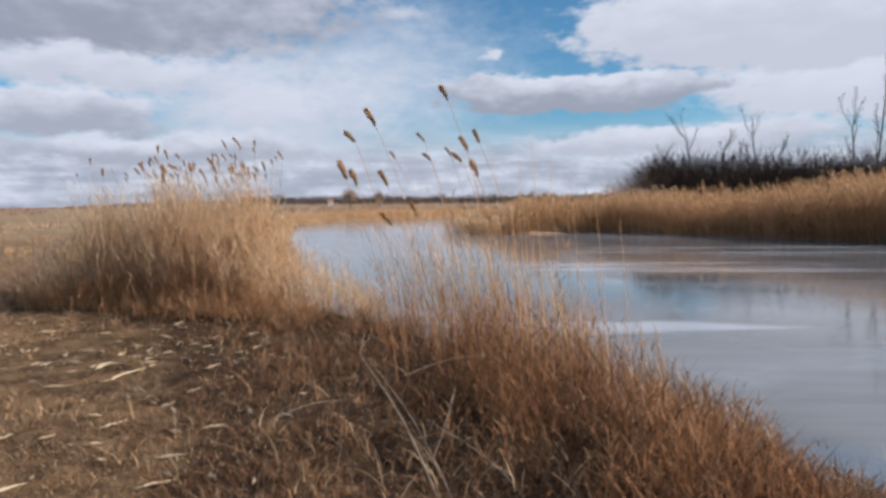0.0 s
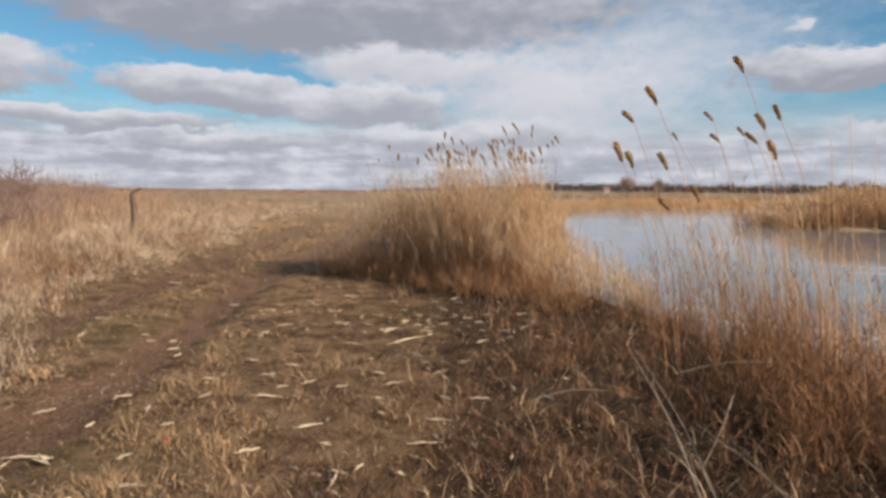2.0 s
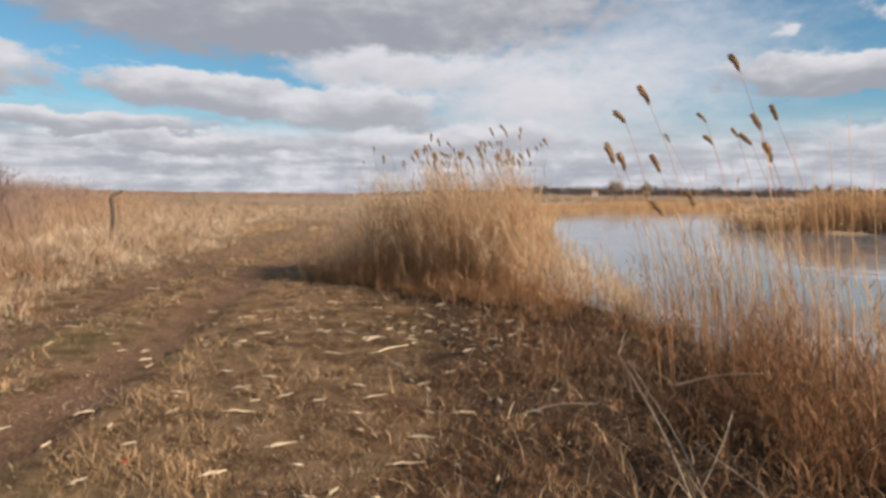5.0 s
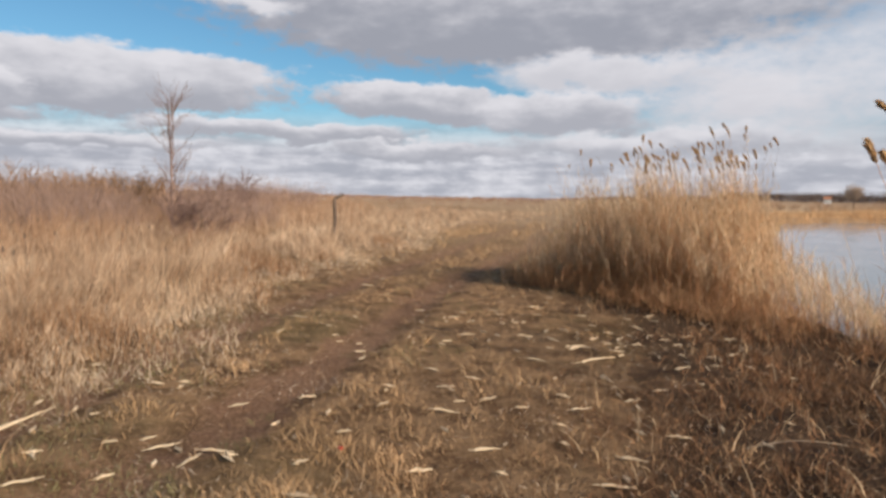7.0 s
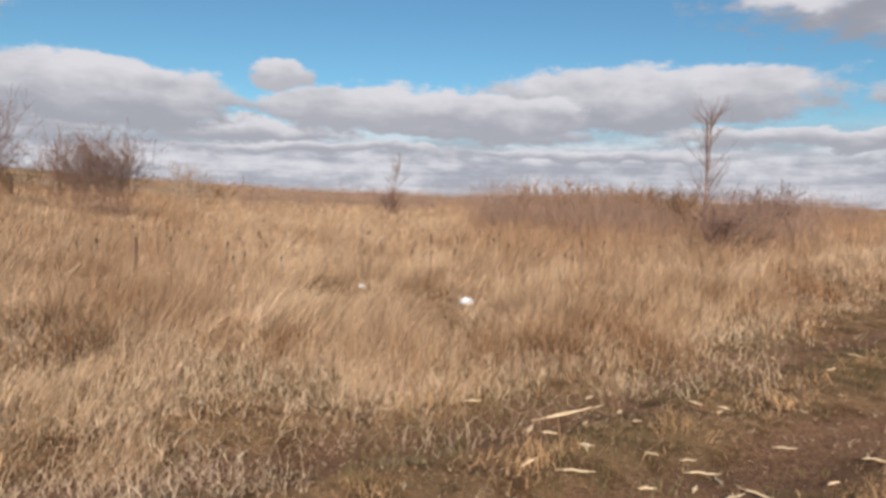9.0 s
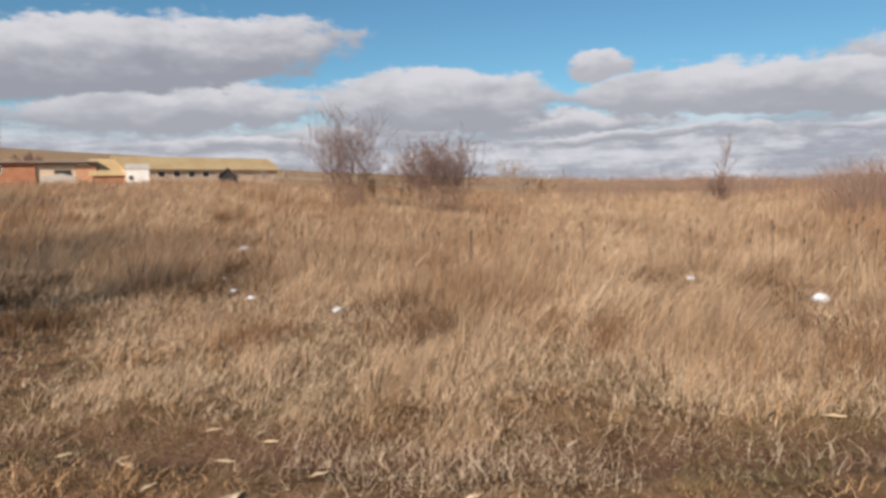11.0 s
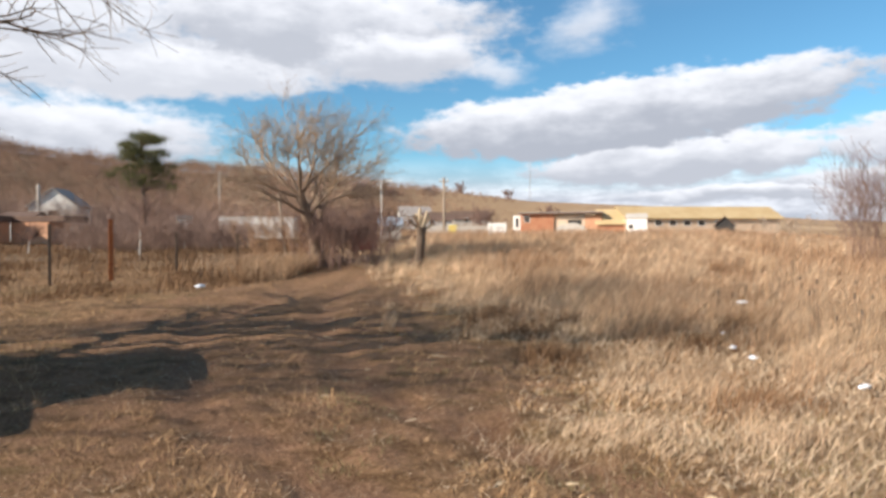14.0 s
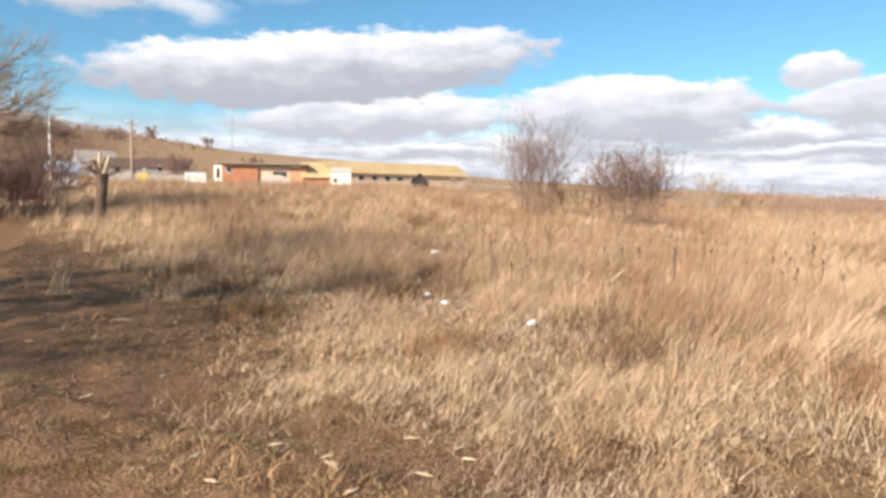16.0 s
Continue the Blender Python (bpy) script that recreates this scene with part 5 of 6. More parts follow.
    bush("bush", 165.0, 27.4, 2.3, 3.4, 70, M_REDTWIG, "brown undergrowth round the foot of the willow", 0.008)
    bush("bush", 162.6, 28.0, 2.1, 3.6, 70, M_REDTWIG, "brown undergrowth beside the willow", 0.008)
    bush("bush", 168.6, 29.0, 2.0, 3.4, 60, M_WEED, "brown undergrowth beside the willow", 0.008)
    # orchard behind the fence
    for i, (a, r) in enumerate([(188, 40), (185.6, 52), (184.0, 44), (182.4, 55), (180.4, 33), (178.6, 50), (177.2, 44), (175.8, 56), (174.4, 46), (173.4, 60), (172.2, 48), (170.8, 58), (187.0, 62), (183.2, 64), (179.4, 66), (176.4, 68)]):
        segs = grow(rng, (0, 0, 0), (rng.uniform(-0.1, 0.1), 0, 1), 0.7 if i != 4 else 1.5, 0.05, 3, [0.7, 0.6, 0.6, 0.6], [4, 4, 3, 2], 0.12, 0.2, 0.82)
        ob = plant("fruit_tree", on_ground(a, r), segs, 0, "bare garden fruit tree with a limewashed trunk", "tree", M_CONCRETE, M_REDTWIG, 0.010, "fruit trees in the gardens")
    # bare trees and copse behind the reed belt
    for a, r, tall in [(-18.4, 92, 10.4), (-20.6, 92, 8.5), (-23.1, 90, 10.0), (-29.5, 80, 9.5), (-31.0, 78, 12.0), (-15.3, 95, 7.5), (-21.9, 94, 7.5), (-24.6, 88, 7.5), (-34, 80, 10.5)]:
        segs = grow(rng, (0, 0, 0), (0, 0, 1), tall, 0.11, 3, [0.55, 0.55, 0.6, 0.5], [3, 3, 2, 2], 0.05, 0.2, 0.30, 6)
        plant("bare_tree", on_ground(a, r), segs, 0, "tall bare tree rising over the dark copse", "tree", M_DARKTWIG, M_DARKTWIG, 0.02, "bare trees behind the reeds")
    # pine over the gardens
    ob = thing("pine", on_ground(180.2, 62), 0, "dark green pine with clumped crown over the gardens", "tree")
    v, f = tubes([(0, 0, 0), (0.1, 0, 4)], [(0.1, 0, 4), (0.3, 0, 9.4)], [0.22, 0.17], [0.17, 0.05], 8)
    shared("trunk", mesh_np("trunk", v, f, M_BARK), ob)
    pts = []
    for z, rad, cnt in ((9.3, 0.9, 6), (8.7, 1.7, 10), (8.0, 1.9, 10), (7.2, 2.1, 11), (6.4, 2.7, 13), (5.6, 2.9, 12), (4.9, 2.7, 8)):
        for i in range(cnt):
            a = rng.uniform(0, 2 * math.pi)
            q = rad * rng.uniform(0.3, 1.1)
            pts.append((math.cos(a) * q, math.sin(a) * q, z + rng.uniform(-0.35, 0.35)))
    c = np.repeat(np.array(pts), 330, 0)
    c = c + rng.normal(0, 1, c.shape) * (0.33, 0.33, 0.16)
    v, f = blades(c, rng.uniform(0.10, 0.24, len(c)), rng.uniform(0.03, 0.055, len(c)), (0, 0), rng, 0.2, 0.8, 1)
    shared("crown", mesh_np("crown", v, f, M_NEEDLE), ob)
    v, f = tubes([(0.2, 0, p[2] - 0.5) for p in pts], pts, [0.05] * len(pts), [0.02] * len(pts), 4)
    shared("branches", mesh_np("branches", v, f, M_BARK), ob)
    # woods: crowns of many fine twigs
    def woods(name, count, az0, az1, r0, r1, h0, h1, mat, label, fan=7, wide=1.0, fade=1.0, girth=0.3, taper=0.0):
        a = az0 + (az1 - az0) * rng.uniform(0, 1, count) ** fade
        r = rng.uniform(r0, r1, count)
        x, y = -np.sin(np.radians(a)) * r, np.cos(np.radians(a)) * r
        tall = rng.uniform(h0, h1, count) * (0.5 + 0.9 * vnoise(x, y, 18.0)) * (1.0 if not taper else 0.18 + 0.82 * step(a, az0, az0 + taper))
        hh = np.repeat(tall, fan)
        away = rng.normal(0, 1, (len(hh), 3))
        away /= np.linalg.norm(away, axis=1)[:, None]
        away *= rng.uniform(0, 1, len(hh))[:, None] ** 0.45
        base = np.repeat(np.stack([x, y, height(x, y) - 0.1], 1), fan, 0)
        base[:, :2] += away[:, :2] * (hh * girth)[:, None]
        base[:, 2] += hh * np.clip(0.42 + 0.42 * away[:, 2], 0, 1)
        v, f = blades(base, np.minimum(hh * rng.uniform(0.12, 0.30, len(hh)), 1.3), wide * 0.0011 * np.repeat(r, fan) * rng.uniform(0.6, 1.6, len(hh)), away[:, :2] * 0.9, rng, 0.2, 0.35, 1)
        stuff(name, v, f, mat, label, "woods")

    woods("hillside_woods", 7000, 149, 215, 125, 345, 3.0, 7.4, M_WOOD_FAR, "bare brown woods on the hillside above the gardens", 64, 0.26, 0.7, 0.36, 17.0)
    for a, r, tl, w in [(160.5, 230, 5.0, 3.0), (157.0, 260, 4.0, 4.0), (154.2, 300, 4.5, 4.0), (150.0, 310, 3.5, 4.0), (163.0, 240, 5.0, 4.0), (146.5, 200, 3.2, 3.0)]:
        bush("bush", a, r, tl, w, 16, M_REDTWIG, "dark round bush on the far slope", 0.06)
    woods("garden_thicket", 2300, 163, 212, 76, 135, 2.6, 5.0, M_THICKET, "dense bare purple-brown thicket among the garden plots", 60, 0.34, 1.0, 0.34)
    woods("garden_hedge", 360, 172.0, 185.5, 40, 60, 1.3, 2.9, M_THICKET, "bare hedges and shrubs in the gardens", 110, 0.3, 1.0, 0.4)
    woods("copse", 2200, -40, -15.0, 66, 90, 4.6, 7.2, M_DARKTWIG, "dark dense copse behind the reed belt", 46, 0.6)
    woods("copse_edge", 160, -15.8, -12.0, 62, 84, 2.4, 5.0, M_TWIG, "pale bare bushes at the end of the copse", 40, 0.35)
    woods("low_treeline", 2600, 17, 75, 560, 820, 1.5, 3.5, M_WOOD_FAR, "thin line of distant scrub on the horizon", 10, 1.0, 1.0, 0.8)
    woods("treeline", 2600, -14, 20, 560, 820, 4.0, 10.0, M_TREELINE, "dark line of distant woods beyond the pond", 14, 1.0, 1.0, 0.5)
    woods("field_scrub", 1300, 34, 112, 130, 420, 1.0, 2.6, M_WOOD_FAR, "low scrub along the far edge of the field", 14, 0.8, 1.0, 0.7)
    woods("skyline_scrub", 620, 54, 104, 46, 110, 1.2, 3.0, M_THICKET, "fluffy brown scrub along the skyline of the field", 60, 0.3, 1.4, 0.6)
    woods("scrub_belt", 110, 57, 84, 21, 34, 1.4, 2.7, M_THICKET, "bushy brown scrub growing out of the dry grass", 260, 0.32, 1.0, 0.42)
    woods("pond_head_scrub", 300, -2, 22, 150, 240, 1.2, 3.4, M_WEED, "tan scrub beyond the head of the pond", 14, 0.7, 1.0, 0.5)
    for a, r, t in [(10.8, 330, 13), (8.3, 330, 12), (-4.6, 150, 5.5), (-6.5, 150, 5.0)]:
        segs = grow(rng, (0, 0, 0), (0, 0, 1), t * 0.35, 0.3, 3, [0.6, 0.6, 0.6, 0.5], [6, 5, 4, 2], 0.1, 0.1, 0.75)
        plant("round_tree", on_ground(a, r), segs, 0, "rounded bare tree far beyond the pond", "tree", M_BARK, M_TWIG, 0.05)


trees()


# ---- buildings, poles and fences ----
def wall_window(parent, x0, x1, z0, z1, y, trim=M_WHITE):
    """A window in a wall whose face lies at y and looks to -y."""
    w = part("window", box(bmesh.new(), (x0, y - 0.03, z0), (x1, y + 0.05, z1)), M_DARK, parent)
    for lo, hi in (((x0 - 0.08, y - 0.07, z0 - 0.08), (x1 + 0.08, y + 0.0, z0)), ((x0 - 0.08, y - 0.07, z1), (x1 + 0.08, y, z1 + 0.08)), ((x0 - 0.08, y - 0.07, z0), (x0, y, z1)), ((x1, y - 0.07, z0), (x1 + 0.08, y, z1))):
        part("frame_bar", box(bmesh.new(), lo, hi), trim, w)


def gable_house(name, at, turn, w, d, eave, ridge, wall_mat, roof_mat, label, windows=(), along_x=True, overhang=0.25):
    """A house that shows its -y side; the ridge runs along x or along y."""
    ob = thing(name, at, turn, label, "building")
    if along_x:
        part("wall", prism(bmesh.new(), [(-d / 2, -0.6), (d / 2, -0.6), (d / 2, eave), (0, ridge), (-d / 2, eave)], -w / 2, w / 2, 0), wall_mat, ob)
        half, lo, hi = d / 2, -w / 2 - overhang, w / 2 + overhang
    else:
        part("wall", prism(bmesh.new(), [(-w / 2, -0.6), (w / 2, -0.6), (w / 2, eave), (0, ridge), (-w / 2, eave)], -d / 2, d / 2, 1), wall_mat, ob)
        half, lo, hi = w / 2, -d / 2 - overhang, d / 2 + overhang
    slope = (ridge - eave) / half
    for s in (-1, 1):
        e = half + overhang
        part("roof", prism(bmesh.new(), [(0, ridge + 0.04), (s * e, ridge + 0.04 - slope * e), (s * e, ridge + 0.18 - slope * e), (0, ridge + 0.18)], lo, hi, 0 if along_x else 1), roof_mat, ob)
    for x0, x1, z0, z1 in windows:
        wall_window(ob, x0, x1, z0, z1, -d / 2)
    return ob


def facing(az_):
    """The turn that makes a thing's -y side look at the standpoint."""
    return az_


def buildings():
    rng = np.random.default_rng(33)
    # garden house with a white gable
    p = on_ground(186.1, 84, 0)
    gable_house("garden_house", p, facing(186.1) - 24, 5.0, 3.4, rise(84, 2.8) - p.z, rise(84, 4.05) - p.z, M_WHITE, M_SLATE, "small garden house with a white gable and grey roof", [(-0.5, 0.5, 2.0, 3.2)], False)
    p = on_ground(187.5, 80, 0)
    ob = thing("stove_pipe", p, 0, "tall pale stove pipe beside the garden house", "chimney")
    v, f = tubes([(0, 0, 0), (0, 0, rise(80, 4.4) - p.z - 0.3)], [(0, 0, rise(80, 4.4) - p.z), (0, 0, rise(80, 4.4) - p.z + 0.1)], [0.16, 0.26], [0.16, 0.05], 10)
    shared("pipe", mesh_np("pipe", v, f, M_CONCRETE), ob)
    p = on_ground(188.4, 76, 0)
    ob = gable_house("annex", p, facing(188.4) - 30, 3.0, 3.0, rise(76, 1.85) - p.z, rise(76, 2.25) - p.z, M_WHITE, M_BROWNROOF, "low white annex beside the garden house", [], True)
    # orange sheds in front of it
    for a, w in ((187.3, 3.4), (191.0, 3.0)):
        p = on_ground(a, 62, 0)
        top = rise(62, 1.6) - p.z
        ob = thing("shed", p, facing(a) - 40, "low orange plastered shed with a dark flat roof", "shed", "orange sheds in the garden")
        part("wall", box(bmesh.new(), (-w / 2, -1.2, -0.4), (w / 2, 1.2, top), 0.02), M_ORANGE, ob)
        part("roof", box(bmesh.new(), (-w / 2 - 0.2, -1.26, top), (w / 2 + (1.4 if a < 189 else 0.1), 1.5, top + 0.5), 0.03), M_BROWNROOF, ob)
    # long white trailer
    p = on_ground(171.4, 74, 0)
    lo, hi = rise(74, 0.35) - p.z, rise(74, 2.15) - p.z
    ob = thing("site_trailer", p, facing(171.4) - 12, "long white metal site trailer among garden trees", "trailer")
    part("body", box(bmesh.new(), (-4.0, -1.2, lo), (4.0, 1.2, hi), 0.12), M_WHITE, ob)
    part("roof", box(bmesh.new(), (-4.05, -1.25, hi), (4.05, 1.25, hi + 0.1), 0.03), M_CONCRETE, ob)
    for x in (-2.6,):
        wall_window(ob, x, x + 0.5, lo + 0.8, lo + 1.3, -1.2, M_CONCRETE)
    part("door", box(bmesh.new(), (2.5, -1.24, lo + 0.05), (3.0, -1.18, hi - 0.6)), M_DARK, ob)
    part("chassis", box(bmesh.new(), (-3.6, -0.9, -0.3), (3.6, 0.9, lo)), M_DARK, ob)
    p = on_ground(177.3, 70, 0)
    ob = thing("hut", p, facing(177.3), "small pale boarded hut among the trees", "hut")
    part("wall", box(bmesh.new(), (-0.65, -0.6, -0.3), (0.65, 0.6, rise(70, 2.0) - p.z), 0.02), M_WHITE, ob)
    part("roof", box(bmesh.new(), (-0.8, -0.8, rise(70, 2.0) - p.z), (0.8, 0.8, rise(70, 2.25) - p.z), 0.02), M_SLATE, ob)
    # rusty gate and blue tank beside the track
    p = on_ground(162.4, 34, 0)
    ob = thing("metal_gate", p, facing(162.4), "dark red rusty sheet-metal gate", "gate")
    part("leaf", box(bmesh.new(), (-0.55, -0.02, 0.05), (0.55, 0.02, rise(34, 1.5) - p.z), 0.005), M_GATE, ob)
    for x in (-0.62, 0.62):
        part("post", box(bmesh.new(), (x - 0.05, -0.05, -0.2), (x + 0.05, 0.05, rise(34, 1.8) - p.z), 0.005), M_GATE, ob)
    p = on_ground(160.3, 62, 0)
    gable_house("blue_shed", p, facing(160.3), 2.0, 2.2, rise(62, 1.5) - p.z, rise(62, 2.1) - p.z, M_CONCRETE, M_BLUE, "shed under a blue-grey metal roof", [], True)
    # brick farm building with a flat slab roof
    p = on_ground(146.0, 118, 0)
    top = rise(118, 2.45) - p.z
    ob = thing("farm_building", p, facing(146.0) - 6, "long low red-brick farm building with a slab roof", "building")
    part("wall", box(bmesh.new(), (-5.6, -4, -1), (0.2, 4, top), 0.03), M_BRICK, ob)
    part("wall", box(bmesh.new(), (0.2, -3.6, -1), (5.4, 4, top - 0.3), 0.03), M_PLASTER, ob)
    part("wall", box(bmesh.new(), (5.4, -3.7, -1), (8.2, 4, top - 0.5), 0.03), M_ORANGE, ob)
    part("roof", box(bmesh.new(), (-5.9, -4.6, top), (8.4, 4.4, top + 0.14), 0.03), M_SLATE, ob)
    part("fascia", box(bmesh.new(), (-5.9, -4.72, top - 0.2), (8.4, -4.6, top + 0.02), 0.01), M_BROWNROOF, ob)
    part("lean_to", box(bmesh.new(), (-7.0, -3.0, -1), (-5.6, 3.0, top - 0.35), 0.03), M_WHITE, ob)
    part("lean_to_door", box(bmesh.new(), (-6.6, -3.06, top - 2.4), (-6.1, -2.98, top - 0.8)), M_DARK, ob)
    wall_window(ob, -4.9, -4.0, top - 1.5, top - 0.6, -4)
    for x in (2.6,):
        part("doorway", box(bmesh.new(), (x, -3.68, top - 2.6), (x + 2.2, -3.58, top - 1.2)), M_DARK, ob)
    part("heap", prism(bmesh.new(), [(0.5, -0.8), (6.5, -0.8), (5.4, top - 2.3), (3.9, top - 1.8), (1.4, top - 2.2)], -7.5, -5.0, 1), M_CONCRETE, ob, "pale rubble heap")
    # ochre-roofed barn
    p = on_ground(134.8, 122, 0)
    e, t = rise(122, 1.9) - p.z, rise(122, 2.8) - p.z
    gable_house("barn", p, facing(134.8) + 26, 27.0, 8.0, e, t, M_PLASTER, M_OCHRE, "long barn under a faded ochre-yellow roof", [(x, x + 1.1, e - 1.3, e - 0.5) for x in (-8.5, -6, -3.5, -1, 2)], True, 0.5)
    p = on_ground(141.2, 116, 0)
    gable_house("barn_wing", p, facing(141.2), 4.8, 5.0, rise(116, 1.6) - p.z, rise(116, 2.7) - p.z, M_BRICK, M_OCHRE, "short brick wing with an ochre roof", [], True, 0.4)
    p = on_ground(139.2, 106, 0)
    gable_house("white_shed", p, facing(139.2), 3.0, 3.0, rise(106, 1.95) - p.z, rise(106, 2.3) - p.z, M_WHITE, M_CONCRETE, "small whitewashed farm shed", [(-1.2, -0.6, 0.6, 1.2)], True, 0.1)
    p = on_ground(132.4, 104, 0)
    gable_house("dark_shelter", p, facing(132.4), 2.6, 2.0, rise(104, 1.3) - p.z, rise(104, 1.95) - p.z, M_DARK, M_BROWNROOF, "dark pitched shelter in front of the barn", [], False, 0.3)
    # concrete yard wall, white banner and yellow crate
    for i, a in enumerate(np.linspace(151.0, 157.5, 7)):
        p = on_ground(a, 104, 0)
        ob = thing("yard_wall_panel", p, facing(a), "weathered beige concrete yard wall panel", "wall panel", "yard wall panels")
        part("panel", box(bmesh.new(), (-0.98, -0.08, -0.4), (0.98, 0.08, rise(104, 1.45) - p.z), 0.01), M_CONCRETE, ob)
        part("post", box(bmesh.new(), (0.96, -0.14, -0.4), (1.1, 0.14, rise(104, 1.5) - p.z), 0.01), M_CONCRETE, ob)
    p = on_ground(151.0, 98, 0)
    ob = thing("banner_board", p, facing(151.0), "white board with faded dark writing in the yard", "board")
    part("board", box(bmesh.new(), (-1.4, -0.05, rise(98, 0.75) - p.z), (1.4, 0.05, rise(98, 1.7) - p.z), 0.01), M_WHITE, ob)
    for x0, x1, z in ((-1.1, -0.7, 1.3), (-0.1, 0.4, 1.3), (0.5, 0.8, 1.28)):
        part("bar", box(bmesh.new(), (x0, -0.064, rise(98, z) - p.z - 0.08), (x1, -0.052, rise(98, z) - p.z + 0.08)), M_SLATE, ob)
    for x in (-1.2, 1.2):
        part("post", box(bmesh.new(), (x - 0.05, 0.05, -0.4), (x + 0.05, 0.15, rise(98, 1.65) - p.z), 0.005), M_POLE, ob)
    p = on_ground(154.9, 99, 0)
    ob = thing("crate", p, facing(154.9), "faded yellow crate beside the yard wall", "crate")
    part("body", box(bmesh.new(), (-0.6, -0.5, 0), (0.6, 0.5, rise(99, 1.55) - p.z), 0.03), M_YELLOW, ob)
    # far roofs between willow and farm
    for a, r, w, e0, e1, wm, rm, lab in [(158.3, 150, 7, 2.3, 3.1, M_WHITE, M_SLATE, "village house with a grey roof"), (153.4, 160, 9, 2.0, 2.7, M_CONCRETE, M_BROWNROOF, "village house with a dark roof"),
                                         (156.4, 140, 6, 1.9, 2.6, M_WHITE, M_BROWNROOF, "white village house under a brown roof")]:
        p = on_ground(a, r, 0)
        gable_house("village_house", p, facing(a) + 10, w, 6, rise(r, e0) - p.z, rise(r, e1) - p.z, wm, rm, lab, [(-1.8, -0.9, 1.0, 2.0), (0.8, 1.7, 1.0, 2.0)])
    # red speck beyond the pond: a small roofed house
    p = on_ground(12.5, 540, 0)
    gable_house("distant_house", p, facing(12.5), 4.5, 5, 3.2, 5.0, M_WHITE, M_BRICK, "distant white house with a red roof", [(-1.5, -0.7, 1.2, 2.2)])
    # poles
    for a, r, e, mat, rad, lab, lamp in [(161.0, 48, 5.4, M_WHITE, 0.07, "pale concrete street lamp pole", True), (155.6, 71, 5.7, M_POLE, 0.15, "wooden power pole with insulators", False),
                                         (168.9, 30, 4.2, M_POLE, 0.07, "leaning bare wooden pole by the willow", False), (174.7, 190, 6.0, M_CONCRETE, 0.25, "concrete power pole on the hillside", False)]:
        p = on_ground(a, r, 0.1)
        ob = thing("pole", p, facing(a), lab, "pole")
        t = rise(r, e) - p.z
        v, f = tubes([(0, 0, 0)], [(-0.35 if r == 30 else 0.0, 0, t)], [rad], [rad * 0.75], 8)
        shared("shaft", mesh_np("shaft", v, f, mat), ob)
        if lamp:
            part("lamp_arm", box(bmesh.new(), (-0.04, -0.04, t - 0.05), (0.65, 0.04, t + 0.02)), M_CONCRETE, ob)
            part("lamp_head", box(bmesh.new(), (0.35, -0.1, t - 0.06), (0.8, 0.1, t + 0.06), 0.03), M_WHITE, ob)
        elif r == 71:
            part("crossarm", box(bmesh.new(), (-0.5, -0.06, t - 0.5), (0.5, 0.06, t - 0.38), 0.01), M_POLE, ob)
            part("transformer", box(bmesh.new(), (0.1, -0.2, t - 1.5), (0.45, 0.15, t - 1.0), 0.02), M_SLATE, ob)
            for x in (-0.42, 0.0, 0.42):
                part("insulator", box(bmesh.new(), (x - 0.05, -0.05, t - 0.38), (x + 0.05, 0.05, t - 0.15), 0.02), M_WHITE, ob)
    for a, e in ((148.2, 6.8),):
        p = on_ground(a, 300, 0.2)
        ob = thing("mast", p, 0, "thin lattice mast on the far slope", "mast")
        t = rise(300, e) - p.z
        legs = [(0.5, 0), (-0.25, 0.43), (-0.25, -0.43)]
        for x, y in legs:
            v, f = tubes([(x, y, 0)], [(x * 0.2, y * 0.2, t)], [0.06], [0.03], 4)
            shared("leg", mesh_np("leg", v, f, M_SLATE), ob)
        zs = np.linspace(0.5, t - 1, 18)
        q = lambda i, z: (legs[i % 3][0] * (1 - 0.8 * z / t), legs[i % 3][1] * (1 - 0.8 * z / t), z)
        v, f = tubes([q(i, z) for i, z in enumerate(zs)], [q(i + 1, z + 0.8) for i, z in enumerate(zs)], [0.03] * 18, [0.03] * 18, 4)
        shared("lattice", mesh_np("lattice", v, f, M_SLATE), ob)
    # garden fence posts and rails
    for a, r, e0, lab, mat in [(186.4, 23, 1.5, "thin dark iron fence post", M_BARK), (182.3, 24, 1.9, "rust-orange iron fence post", M_RUST), (189.6, 22, 1.6, "thin dark iron fence post", M_BARK), (177.6, 26, 0.9, "short dark fence post", M_BARK), (172.9, 29, 0.8, "short dark fence post", M_BARK)]:
        p = on_ground(a, r, 0.15)
        ob = thing("fence_post", p, facing(a), lab, "fence post", "garden fence posts")
        t, w = rise(r, e0) - p.z, 0.07 if mat is M_RUST else 0.045
        part("shaft", box(bmesh.new(), (-w, -w, 0), (w, w, t), 0.01), mat, ob)
        part("cap", box(bmesh.new(), (-w - 0.01, -w - 0.01, t - 0.06), (w + 0.01, w + 0.01, t + 0.01), 0.008), mat, ob)
    # topped trunk beside the track, leaning field post
    rng = np.random.default_rng(4)
    p = on_ground(157.4, 25.5, 0.1)
    ob = thing("topped_trunk", p, 0, "dark pollarded tree trunk with pale cut stubs", "tree stump")
    t = 1.85
    pts = [(0.16, 0, 0), (0.06, 0, 0.35), (0.0, 0, 0.8), (-0.06, 0, 1.3), (-0.03, 0, 1.65)]
    v, f = tubes(pts[:-1], pts[1:], [0.27, 0.19, 0.16, 0.17], [0.19, 0.16, 0.17, 0.21], 10)
    shared("trunk", mesh_np("trunk", v, f, M_BARK), ob)
